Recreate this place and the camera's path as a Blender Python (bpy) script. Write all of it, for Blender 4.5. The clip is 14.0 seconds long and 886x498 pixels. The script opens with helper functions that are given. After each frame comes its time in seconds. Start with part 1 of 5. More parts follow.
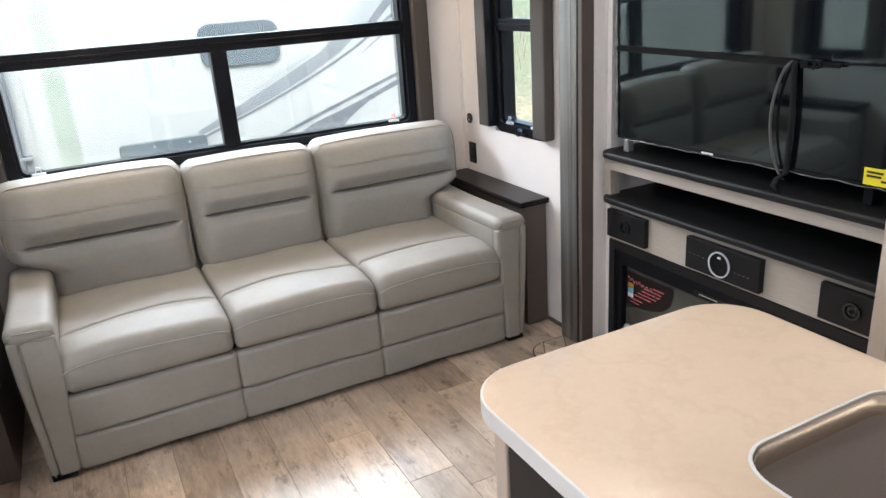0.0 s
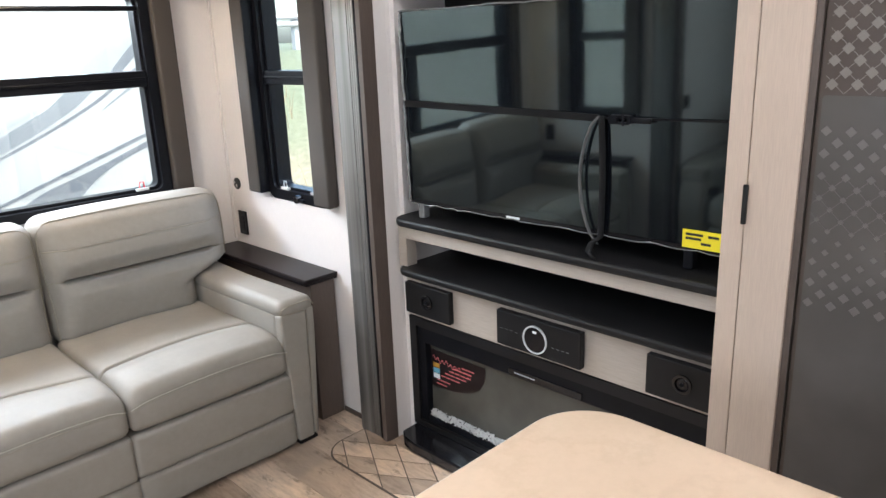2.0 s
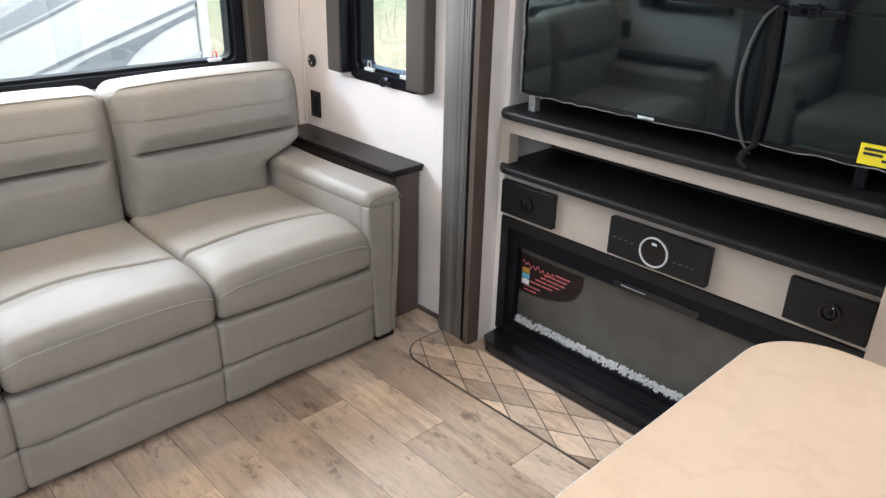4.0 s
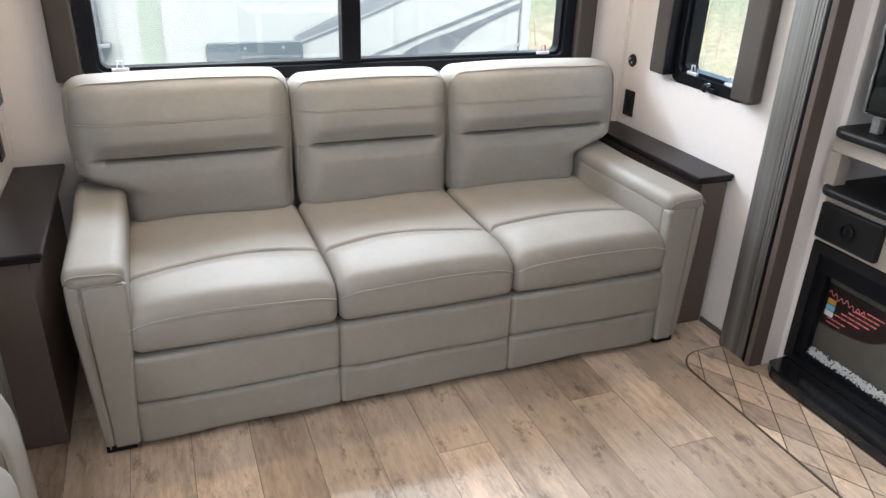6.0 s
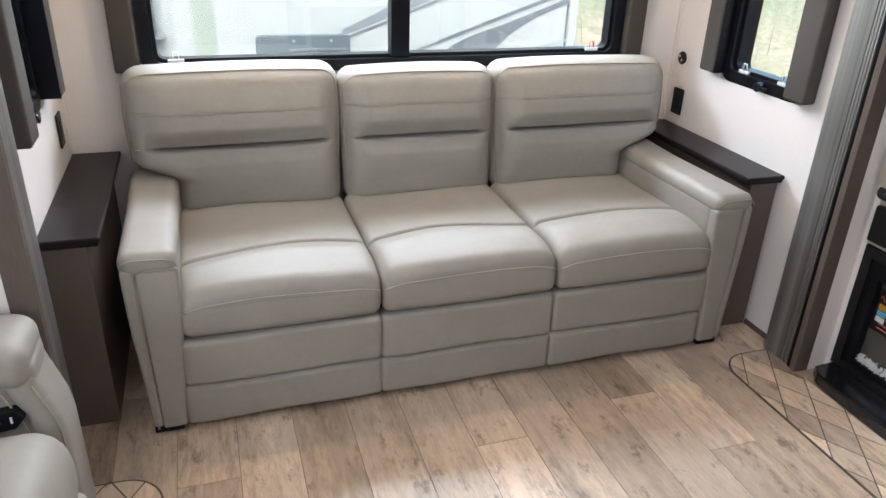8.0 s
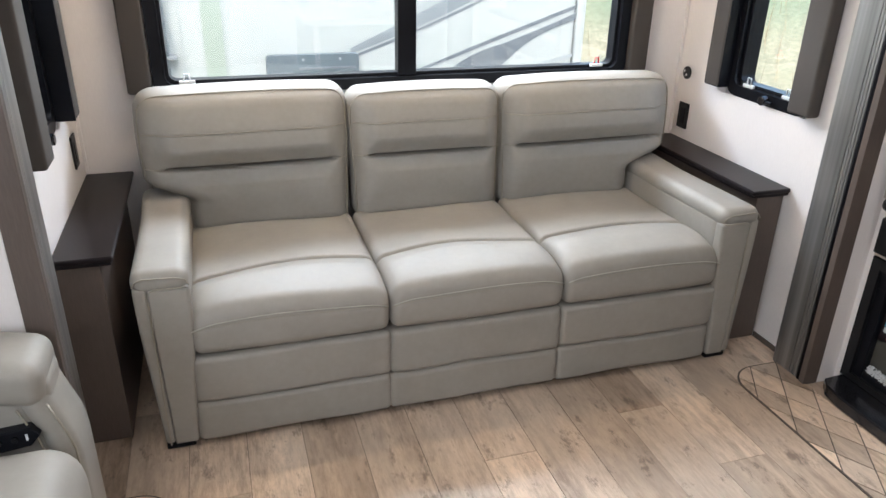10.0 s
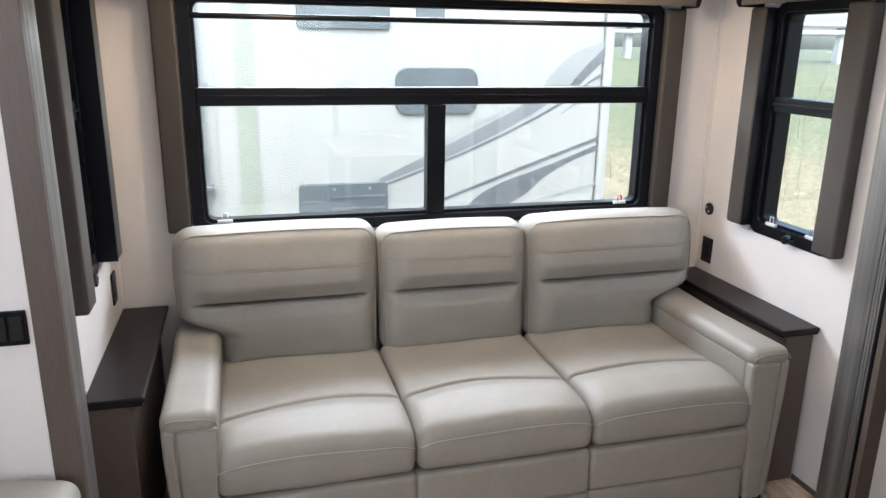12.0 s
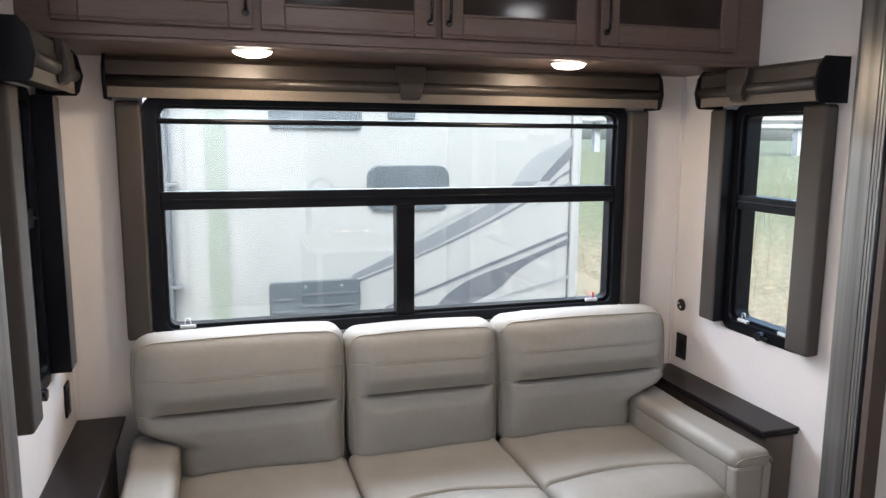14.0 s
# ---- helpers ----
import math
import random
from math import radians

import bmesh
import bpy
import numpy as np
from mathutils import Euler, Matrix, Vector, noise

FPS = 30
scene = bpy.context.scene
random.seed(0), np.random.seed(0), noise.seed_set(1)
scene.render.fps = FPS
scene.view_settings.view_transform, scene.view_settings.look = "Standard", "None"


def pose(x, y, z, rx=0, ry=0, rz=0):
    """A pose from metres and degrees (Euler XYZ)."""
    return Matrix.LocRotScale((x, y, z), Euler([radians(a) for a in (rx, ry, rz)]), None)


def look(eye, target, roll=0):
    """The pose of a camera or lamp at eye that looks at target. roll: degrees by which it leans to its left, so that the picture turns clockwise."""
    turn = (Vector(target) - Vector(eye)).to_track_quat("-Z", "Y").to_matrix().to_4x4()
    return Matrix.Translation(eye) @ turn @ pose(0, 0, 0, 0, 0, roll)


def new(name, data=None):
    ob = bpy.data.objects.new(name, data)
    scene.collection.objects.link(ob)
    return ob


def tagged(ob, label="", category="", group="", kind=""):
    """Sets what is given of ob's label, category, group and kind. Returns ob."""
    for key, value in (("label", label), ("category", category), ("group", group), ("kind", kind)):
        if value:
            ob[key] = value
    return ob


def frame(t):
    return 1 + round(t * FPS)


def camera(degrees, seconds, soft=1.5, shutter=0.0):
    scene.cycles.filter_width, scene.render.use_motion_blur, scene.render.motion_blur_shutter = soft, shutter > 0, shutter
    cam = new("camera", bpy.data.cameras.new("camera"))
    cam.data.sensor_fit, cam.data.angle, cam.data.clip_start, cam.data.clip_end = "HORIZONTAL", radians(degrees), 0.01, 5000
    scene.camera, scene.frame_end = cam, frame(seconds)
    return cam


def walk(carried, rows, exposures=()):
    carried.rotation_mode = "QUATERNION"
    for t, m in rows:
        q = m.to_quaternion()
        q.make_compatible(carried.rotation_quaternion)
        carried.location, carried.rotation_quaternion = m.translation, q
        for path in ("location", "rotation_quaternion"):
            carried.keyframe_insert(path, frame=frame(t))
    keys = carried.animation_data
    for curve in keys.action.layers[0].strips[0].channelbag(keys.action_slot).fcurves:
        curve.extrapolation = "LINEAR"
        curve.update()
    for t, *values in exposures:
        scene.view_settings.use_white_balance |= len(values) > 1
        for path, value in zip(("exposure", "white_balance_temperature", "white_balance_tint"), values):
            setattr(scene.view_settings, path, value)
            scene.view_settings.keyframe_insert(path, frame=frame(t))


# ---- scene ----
cam = camera(62.7, 14.0)
PATH = [
    (0, (-0.662, -3.688, 1.687), (0.167, -1.997, 1.012), -4.0),
    (0.5, (-0.626, -3.582, 1.676), (0.46, -2.012, 1.081), -4.6),
    (1, (-0.519, -3.441, 1.673), (0.72, -1.967, 1.131), -4.7),
    (1.5, (-0.432, -3.323, 1.647), (0.89, -1.915, 1.129), -3.7),
    (2, (-0.431, -3.272, 1.634), (0.919, -1.907, 1.075), -2.2),
    (2.2, (-0.44, -3.243, 1.634), (0.925, -1.905, 1.044), -1.6),
    (4.3, (-0.59, -2.887, 1.568), (0.634, -1.551, 0.722), 1.8),
    (4.5, (-0.62, -2.891, 1.584), (0.517, -1.478, 0.742), 1.7),
    (5, (-0.677, -2.916, 1.604), (0.243, -1.347, 0.772), 1.5),
    (5.5, (-0.712, -2.926, 1.595), (0.052, -1.274, 0.765), 1.8),
    (6, (-0.724, -2.928, 1.589), (-0.049, -1.247, 0.742), 2.0),
    (6.5, (-0.737, -2.932, 1.591), (-0.113, -1.241, 0.724), 2.1),
    (7, (-0.74, -2.934, 1.592), (-0.142, -1.236, 0.72), 2.2),
    (7.5, (-0.742, -2.93, 1.59), (-0.156, -1.228, 0.718), 2.2),
    (8, (-0.746, -2.937, 1.594), (-0.172, -1.227, 0.73), 2.1),
    (10.5, (-0.738, -2.962, 1.612), (-0.192, -1.214, 0.806), 1.0),
    (11, (-0.736, -2.961, 1.611), (-0.194, -1.197, 0.84), 0.9),
    (11.5, (-0.749, -2.959, 1.614), (-0.217, -1.165, 0.907), 0.9),
    (12, (-0.754, -2.956, 1.711), (-0.243, -1.1, 1.169), 0.8),
    (12.5, (-0.753, -2.947, 1.746), (-0.25, -1.062, 1.304), 0.6),
    (13, (-0.751, -2.937, 1.749), (-0.236, -1.043, 1.365), 0.5),
    (13.5, (-0.729, -2.924, 1.746), (-0.187, -1.031, 1.4), 0.4),
    (14, (-0.712, -2.911, 1.746), (-0.128, -1.022, 1.445), 0.4),
]
walk(cam, [(t, look(e, g, r)) for t, e, g, r in PATH], exposures=[(0, 2.22, 6000, 10), (0.8, 2.22, 6000, 10), (2.1, 2.40, 6000, 10), (4.6, 2.30, 6000, 10), (6.5, 2.22, 6000, 10), (11.3, 2.22, 6000, 10), (12.6, 1.92, 6000, 12), (14, 1.82, 6000, 13)])

# ---- world, sun, large lights ----
world = bpy.data.worlds.new("sky")
scene.world = world
world.use_nodes = True
wn = world.node_tree
sky = wn.nodes.new("ShaderNodeTexSky")
sky.sky_type = 'NISHITA'
sky.sun_disc = False
sky.sun_elevation, sky.sun_rotation = radians(48), radians(200)
sky.dust_density = 4.0
wn.links.new(sky.outputs[0], wn.nodes["Background"].inputs[0])
wn.nodes["Background"].inputs[1].default_value = 0.21

sun = new("sun", bpy.data.lights.new("sun", 'SUN'))
sun.data.energy, sun.data.angle, sun.data.color = 0.5, radians(60), (1.0, 0.96, 0.9)
sun.matrix_world = look((2, -6, 9), (0.5, 0, 0))


def area_lamp(name, eye, target, sx, sy, power, colour):
    ob = new(name, bpy.data.lights.new(name, 'AREA'))
    ob.data.shape, ob.data.size, ob.data.size_y = 'RECTANGLE', sx, sy
    ob.data.energy, ob.data.color = power, colour
    ob.matrix_world = look(eye, target)
    return ob


# added lamps at the plain walls across the room, for daylight of unseen windows
area_lamp("daylight_fill", (-0.6, -4.56, 1.55), (-0.6, 0, 1.2), 1.5, 0.85, 1.5, (0.93, 0.97, 1.0))
area_lamp("daylight_fill", (-2.36, -2.9, 1.5), (0, -2.9, 1.2), 1.1, 0.8, 7.5, (0.93, 0.97, 1.0))
# added lamp for open sky above the neighbouring camper, just outside the wide window
area_lamp("daylight_fill", (0.05, 0.70, 2.10), (0.05, -1.5, 0.35), 2.0, 0.5, 29.0, (0.90, 0.96, 1.0))
CEILING_LAMPS = [(-1.3, -1.5), (-0.25, -1.5), (0.95, -1.9), (-1.5, -3.2), (-0.35, -3.2), (0.75, -3.2)]


# ---- materials ----
class Mat:
    """A principled material with a few helpers for its nodes."""

    def __init__(self, name, colour=(0.5, 0.5, 0.5), rough=0.5, metal=0.0, spec=0.5):
        self.m = bpy.data.materials.new(name)
        self.m.use_nodes = True
        self.t = self.m.node_tree
        self.b = self.t.nodes["Principled BSDF"]
        self.b.inputs["Base Color"].default_value = (*colour, 1)
        self.b.inputs["Roughness"].default_value = rough
        self.b.inputs["Metallic"].default_value = metal
        self.b.inputs["Specular IOR Level"].default_value = spec
        self.c = colour

    def node(self, kind, **kw):
        n = self.t.nodes.new(kind)
        for k, v in kw.items():
            n.inputs[k.replace("_", " ")].default_value = v
        return n

    def link(self, a, b):
        self.t.links.new(a, b)

    def coords(self, scale=(1, 1, 1), per_object=False):
        tc = self.node("ShaderNodeTexCoord")
        mp = self.node("ShaderNodeMapping")
        mp.inputs["Scale"].default_value = scale
        self.link(tc.outputs["Object"], mp.inputs["Vector"])
        if per_object:
            info = self.node("ShaderNodeObjectInfo")
            mul = self.node("ShaderNodeMath")
            mul.operation = 'MULTIPLY'
            mul.inputs[1].default_value = 37.0
            self.link(info.outputs["Random"], mul.inputs[0])
            comb = self.node("ShaderNodeCombineXYZ")
            for k in range(3):
                self.link(mul.outputs[0], comb.inputs[k])
            self.link(comb.outputs[0], mp.inputs["Location"])
        return mp.outputs["Vector"]

    def noise(self, scale, detail=4.0, rough=0.55, vec=None):
        n = self.node("ShaderNodeTexNoise", Scale=scale, Detail=detail, Roughness=rough)
        self.link(vec if vec else self.coords(), n.inputs["Vector"])
        return n.outputs["Fac"]

    def ramp(self, fac, stops):
        r = self.node("ShaderNodeValToRGB")
        el = r.color_ramp.elements
        while len(el) < len(stops):
            el.new(0.5)
        for e, (p, c) in zip(el, stops):
            e.position, e.color = p, (*c, 1)
        self.link(fac, r.inputs["Fac"])
        return r.outputs["Color"]

    def mix(self, fac, a, b, mode='MIX'):
        n = self.node("ShaderNodeMix")
        n.data_type, n.blend_type = 'RGBA', mode
        for sock, v in ((n.inputs[0], fac), (n.inputs[6], a), (n.inputs[7], b)):
            if isinstance(v, (int, float)):
                sock.default_value = v
            elif isinstance(v, tuple):
                sock.default_value = (*v, 1)
            else:
                self.link(v, sock)
        return n.outputs[2]

    def colour(self, out):
        self.link(out, self.b.inputs["Base Color"])
        return self

    def bump(self, height, strength=0.2, dist=0.002):
        n = self.node("ShaderNodeBump", Strength=strength, Distance=dist)
        self.link(height, n.inputs["Height"])
        self.link(n.outputs["Normal"], self.b.inputs["Normal"])
        return self

    def roughness(self, fac, lo, hi):
        n = self.node("ShaderNodeMapRange")
        n.inputs["To Min"].default_value, n.inputs["To Max"].default_value = lo, hi
        self.link(fac, n.inputs["Value"])
        self.link(n.outputs["Result"], self.b.inputs["Roughness"])
        return self


def shade(c, k):
    return tuple(min(1.0, v * k) for v in c)


def mottled(name, colour, rough, spread=0.12, big=6.0, fine=160.0, bump=0.12, dist=0.001, metal=0.0, spec=0.5):
    """Paint, plastic or board: slow stains and a fine grain."""
    m = Mat(name, colour, rough, metal, spec)
    a, f = m.noise(big, 3), m.noise(fine, 3)
    m.colour(m.ramp(a, [(0.3, shade(colour, 1 - spread)), (0.7, shade(colour, 1 + spread))]))
    m.roughness(a, rough * 0.88, min(1, rough * 1.12))
    m.bump(f, bump, dist)
    return m.m


def leather(name, colour):
    m = Mat(name, colour, 0.5, spec=0.45)
    v = m.node("ShaderNodeTexVoronoi", Scale=420.0)
    v.feature = 'F1'
    m.link(m.coords(), v.inputs["Vector"])
    big = m.noise(9.0, 3)
    mid = m.noise(45.0, 4)
    m.colour(m.mix(0.35, m.ramp(big, [(0.3, shade(colour, 0.93)), (0.7, shade(colour, 1.06))]),
                   m.ramp(mid, [(0.35, shade(colour, 0.9)), (0.65, shade(colour, 1.05))])))
    m.roughness(mid, 0.47, 0.60)
    add = m.node("ShaderNodeMath")
    add.operation = 'MULTIPLY_ADD'
    add.inputs[1].default_value = 0.35
    m.link(v.outputs["Distance"], add.inputs[0])
    m.link(big, add.inputs[2])
    m.bump(add.outputs[0], 0.16, 0.004)
    return m.m


def wood(name, light, dark, rough, axis_scale, bump=0.08, per_object=False):
    """Grain drawn out along the axis whose scale is small."""
    m = Mat(name, light, rough)
    vec = m.coords(axis_scale, per_object)
    g = m.noise(6.0, 8, 0.65, vec)
    fine = m.noise(24.0, 5, 0.6, vec)
    c = m.ramp(g, [(0.32, dark), (0.52, tuple((a + b) / 2 for a, b in zip(light, dark))), (0.68, light)])
    c = m.mix(0.35, c, m.ramp(fine, [(0.35, shade(dark, 0.9)), (0.65, shade(light, 1.06))]))
    m.colour(c)
    m.roughness(g, rough * 0.85, min(1, rough * 1.15))
    m.bump(fine, bump, 0.001)
    return m


def plank_material(name, tint=1.0):
    light, mid, dark = shade((0.70, 0.560, 0.435), tint), shade((0.50, 0.385, 0.288), tint), shade((0.21, 0.150, 0.107), tint)
    m = Mat(name, mid, 0.34, spec=0.85)
    vec = m.coords((1.0, 0.16, 1.0), True)
    g = m.noise(8.0, 10, 0.72, vec)
    fine = m.noise(60.0, 7, 0.7, m.coords((1.0, 0.22, 1.0), True))
    blotch = m.noise(4.0, 5, 0.62, m.coords((1.0, 0.5, 1.0), True))
    knot = m.noise(17.0, 9, 0.75, m.coords((1.0, 0.42, 1.0), True))
    c = m.ramp(g, [(0.34, dark), (0.47, mid), (0.60, light)])
    c = m.mix(0.34, c, m.ramp(fine, [(0.40, dark), (0.56, light)]))
    streak = m.noise(30.0, 6, 0.7, m.coords((1.0, 0.05, 1.0), True))
    c = m.mix(0.18, c, m.ramp(streak, [(0.40, dark), (0.58, light)]))
    c = m.mix(m.ramp(blotch, [(0.42, (0, 0, 0)), (0.66, (0.65, 0.65, 0.65))]), c, shade((0.44, 0.365, 0.295), tint))
    c = m.mix(m.ramp(knot, [(0.56, (0, 0, 0)), (0.64, (0.75, 0.75, 0.75))]), c, shade(dark, 0.75))
    info = m.node("ShaderNodeObjectInfo")
    c = m.mix(0.95, c, m.ramp(info.outputs["Random"], [(0.0, (0.56, 0.52, 0.49)), (0.4, (0.86, 0.84, 0.82)), (0.7, (1.0, 0.96, 0.92)), (1.0, (1.0, 1.0, 1.0))]), 'MULTIPLY')
    m.colour(c)
    m.roughness(g, 0.28, 0.46)
    m.bump(fine, 0.12, 0.0012)
    return m.m


def glass(name, colour=(1, 1, 1)):
    m = Mat(name, colour, 0.0)
    m.b.inputs["Transmission Weight"].default_value = 1.0
    m.b.inputs["IOR"].default_value = 1.02
    return m.m


def window_glass(name):
    """Thin pane: clear, with a faint mirror."""
    m = bpy.data.materials.new(name)
    m.use_nodes = True
    t = m.node_tree
    t.nodes.clear()
    out = t.nodes.new("ShaderNodeOutputMaterial")
    clear = t.nodes.new("ShaderNodeBsdfTransparent")
    clear.inputs[0].default_value = (0.93, 0.96, 0.945, 1)
    gloss = t.nodes.new("ShaderNodeBsdfGlossy")
    gloss.inputs["Roughness"].default_value = 0.01
    mx = t.nodes.new("ShaderNodeMixShader")
    mx.inputs[0].default_value = 0.05
    for a, b in ((clear.outputs[0], mx.inputs[1]), (gloss.outputs[0], mx.inputs[2]), (mx.outputs[0], out.inputs[0])):
        t.links.new(a, b)
    return m


def glow(name, colour, power):
    m = Mat(name, colour, 0.4)
    m.b.inputs["Emission Color"].default_value = (*colour, 1)
    m.b.inputs["Emission Strength"].default_value = power
    return m.m


def fabric_wall(name, colour):
    m = Mat(name, colour, 0.62, spec=0.35)
    big = m.noise(2.2, 3)
    w = m.noise(240.0, 2, 0.5, m.coords((1, 1, 0.18)))
    m.colour(m.mix(0.25, m.ramp(big, [(0.3, shade(colour, 0.96)), (0.7, shade(colour, 1.02))]),
                   m.ramp(w, [(0.3, shade(colour, 0.9)), (0.7, shade(colour, 1.05))])))
    m.bump(w, 0.1, 0.0008)
    return m.m


WALL = fabric_wall("wall_board_white", (0.74, 0.70, 0.68))
CEIL = mottled("ceiling_white", (0.78, 0.76, 0.73), 0.7, 0.03)
LEATHER = leather("greige_leather", (0.276, 0.258, 0.230))
SEAM = mottled("leather_piping", (0.27, 0.245, 0.20), 0.5, 0.1)
STITCH = mottled("stitch_thread", (0.6, 0.57, 0.5), 0.7, 0.1)
BLACK = mottled("black_plastic", (0.006, 0.0065, 0.009), 0.36, 0.2, fine=300, spec=0.16)
BLACKGLOSS = mottled("black_gloss", (0.008, 0.008, 0.010), 0.16, 0.2, bump=0.02)
BLACKMATTE = mottled("black_matte", (0.009, 0.009, 0.010), 0.45, 0.2, spec=0.3)
LEDGE = mottled("espresso_laminate", (0.012, 0.009, 0.010), 0.30, 0.25, big=20, bump=0.05, spec=0.16)
BROWN = wood("grey_brown_laminate", (0.108, 0.084, 0.072), (0.090, 0.070, 0.060), 0.42, (14, 14, 1.2)).m
CABWOOD = wood("stained_maple", (0.145, 0.096, 0.078), (0.098, 0.065, 0.053), 0.42, (1.2, 14, 14)).m
LIGHTWOOD = wood("pale_ash_laminate", (0.53, 0.43, 0.355), (0.495, 0.40, 0.33), 0.45, (14, 14, 0.9)).m
FASCIA = wood("pale_grey_laminate", (0.45, 0.40, 0.35), (0.40, 0.355, 0.305), 0.42, (14, 0.8, 14)).m
PAD = mottled("charcoal_fabric", (0.054, 0.046, 0.040), 0.75, 0.08, fine=420, bump=0.3)
PADDARK = mottled("charcoal_fabric_fascia", (0.038, 0.031, 0.027), 0.38, 0.08, fine=420, bump=0.1)
WOVEN = Mat("woven_strip", (0.2, 0.17, 0.14), 0.55)
ck = WOVEN.node("ShaderNodeTexChecker", Scale=260.0)
ck.inputs["Color1"].default_value, ck.inputs["Color2"].default_value = (0.19, 0.165, 0.135, 1), (0.085, 0.07, 0.06, 1)
WOVEN.link(WOVEN.coords(), ck.inputs["Vector"])
WOVEN.colour(ck.outputs["Color"])
WOVEN = WOVEN.m
SILVER = Mat("brushed_slide_trim", (0.5, 0.49, 0.475), 0.38, 0.7)
SILVER.bump(SILVER.noise(60.0, 3, 0.5, SILVER.coords((6, 6, 0.05))), 0.05, 0.0006)
SILVER.colour(SILVER.ramp(SILVER.noise(5.0, 2, 0.5, SILVER.coords((6, 6, 0.1))), [(0.3, (0.17, 0.165, 0.16)), (0.7, (0.36, 0.35, 0.34))]))
SILVER = SILVER.m
STEEL = Mat("brushed_steel", (0.80, 0.70, 0.58), 0.20, 1.0)
STEEL.bump(STEEL.noise(90.0, 4, 0.6, STEEL.coords((1, 1, 0.04))), 0.35, 0.002)
STEEL = STEEL.m
CHROME = Mat("chrome", (0.75, 0.76, 0.78), 0.12, 1.0).m
PANE = window_glass("window_pane")
SCREEN = Mat("tv_screen", (0.005, 0.006, 0.008), 0.045, spec=1.0)
SCREEN.b.inputs["Coat Weight"].default_value = 0.25
SCREEN.b.inputs["Specular Tint"].default_value = (0.78, 1.0, 1.0, 1)
SCREEN.roughness(SCREEN.noise(3.0, 2), 0.035, 0.06)
SCREEN = SCREEN.m
COUNTER = Mat("cream_stone_worktop", (0.52, 0.42, 0.335), 0.22)
cv = COUNTER.noise(2.4, 8, 0.62)
cf = COUNTER.noise(60.0, 4)
COUNTER.colour(COUNTER.mix(0.3, COUNTER.ramp(cv, [(0.35, (0.69, 0.53, 0.39)), (0.48, (0.71, 0.55, 0.41)), (0.51, (0.665, 0.505, 0.37)), (0.54, (0.71, 0.545, 0.405)), (0.7, (0.72, 0.555, 0.415))]),
                           COUNTER.ramp(cf, [(0.35, (0.66, 0.505, 0.375)), (0.65, (0.725, 0.56, 0.42))])))
COUNTER.roughness(cv, 0.18, 0.3)
COUNTER = COUNTER.m
EDGEWHITE = mottled("worktop_edge", (0.66, 0.64, 0.62), 0.3, 0.04)
PLANK = plank_material("weathered_oak_plank", 1.10)
INLAYTILE = plank_material("weathered_oak_inlay", 1.22)
JOINT = mottled("floor_joint", (0.11, 0.082, 0.06), 0.7, 0.2)
INLAYLINE = mottled("inlay_line", (0.075, 0.058, 0.045), 0.55, 0.2)
YELLOW = mottled("yellow_sticker", (0.85, 0.72, 0.02), 0.45, 0.03)
INK = mottled("print_black", (0.02, 0.02, 0.02), 0.5, 0.05)
PINK = mottled("print_coral", (0.62, 0.16, 0.17), 0.5, 0.05)
DARKRED = mottled("sticker_dark", (0.010, 0.006, 0.007), 0.3, 0.05)
ORANGE = mottled("label_amber", (0.45, 0.24, 0.03), 0.5, 0.05)
BLUE = mottled("label_blue", (0.12, 0.38, 0.55), 0.5, 0.05)
PALE = mottled("label_pale", (0.65, 0.68, 0.7), 0.5, 0.05)
RED = mottled("red_plastic", (0.7, 0.03, 0.04), 0.35, 0.05)
FILM = mottled("wrinkled_film", (0.20, 0.205, 0.21), 0.12, 0.3, big=40, fine=90, bump=0.6, dist=0.004, spec=0.8)
CLEARP = mottled("clear_grey_plastic", (0.62, 0.64, 0.64), 0.25, 0.05)
DIAL = mottled("dial_ring", (0.58, 0.60, 0.62), 0.3, 0.03)
FRIDGE = mottled("bronze_film", (0.074, 0.058, 0.049), 0.25, 0.1, bump=0.05)
FRIDGELOW = mottled("dark_door_film", (0.088, 0.081, 0.076), 0.25, 0.1, bump=0.04)
LATTICE = mottled("lattice_patch", (0.18, 0.158, 0.142), 0.45, 0.12)
LATTICE_DIM = mottled("lattice_patch_under_film", (0.128, 0.117, 0.110), 0.4, 0.12)
FIREGLASS = mottled("fireplace_glass", (0.068, 0.068, 0.060), 0.12, 0.15, bump=0.0)
CRYSTAL = mottled("crystal_ember", (0.60, 0.615, 0.62), 0.15, 0.2)
LAMPGLOW = glow("lamp_lens", (1.0, 0.76, 0.50), 48.0)
CEILGLOW = glow("ceiling_lens", (1.0, 0.95, 0.89), 18.0)
STRAP = mottled("black_webbing", (0.009, 0.009, 0.010), 0.7, 0.2, fine=500, bump=0.3, spec=0.12)
STRAPGREY = mottled("grey_webbing", (0.075, 0.075, 0.075), 0.6, 0.2, fine=500, bump=0.4)
RVWHITE = mottled("camper_gelcoat", (0.275, 0.286, 0.281), 0.25, 0.02, bump=0.02)
RVSAGE = mottled("camper_band_sage", (0.205, 0.232, 0.200), 0.35, 0.03)
RVGREY = mottled("camper_grey", (0.135, 0.148, 0.160), 0.35, 0.03)
RVDARK = mottled("camper_dark_grey", (0.095, 0.105, 0.118), 0.35, 0.03)
RVHATCH = mottled("camper_tinted_hatch", (0.075, 0.092, 0.104), 0.2, 0.08)
RVLIGHT = mottled("camper_light_grey", (0.205, 0.22, 0.225), 0.35, 0.03)
GALV = mottled("galvanised_rail", (0.3, 0.31, 0.32), 0.5, 0.1)


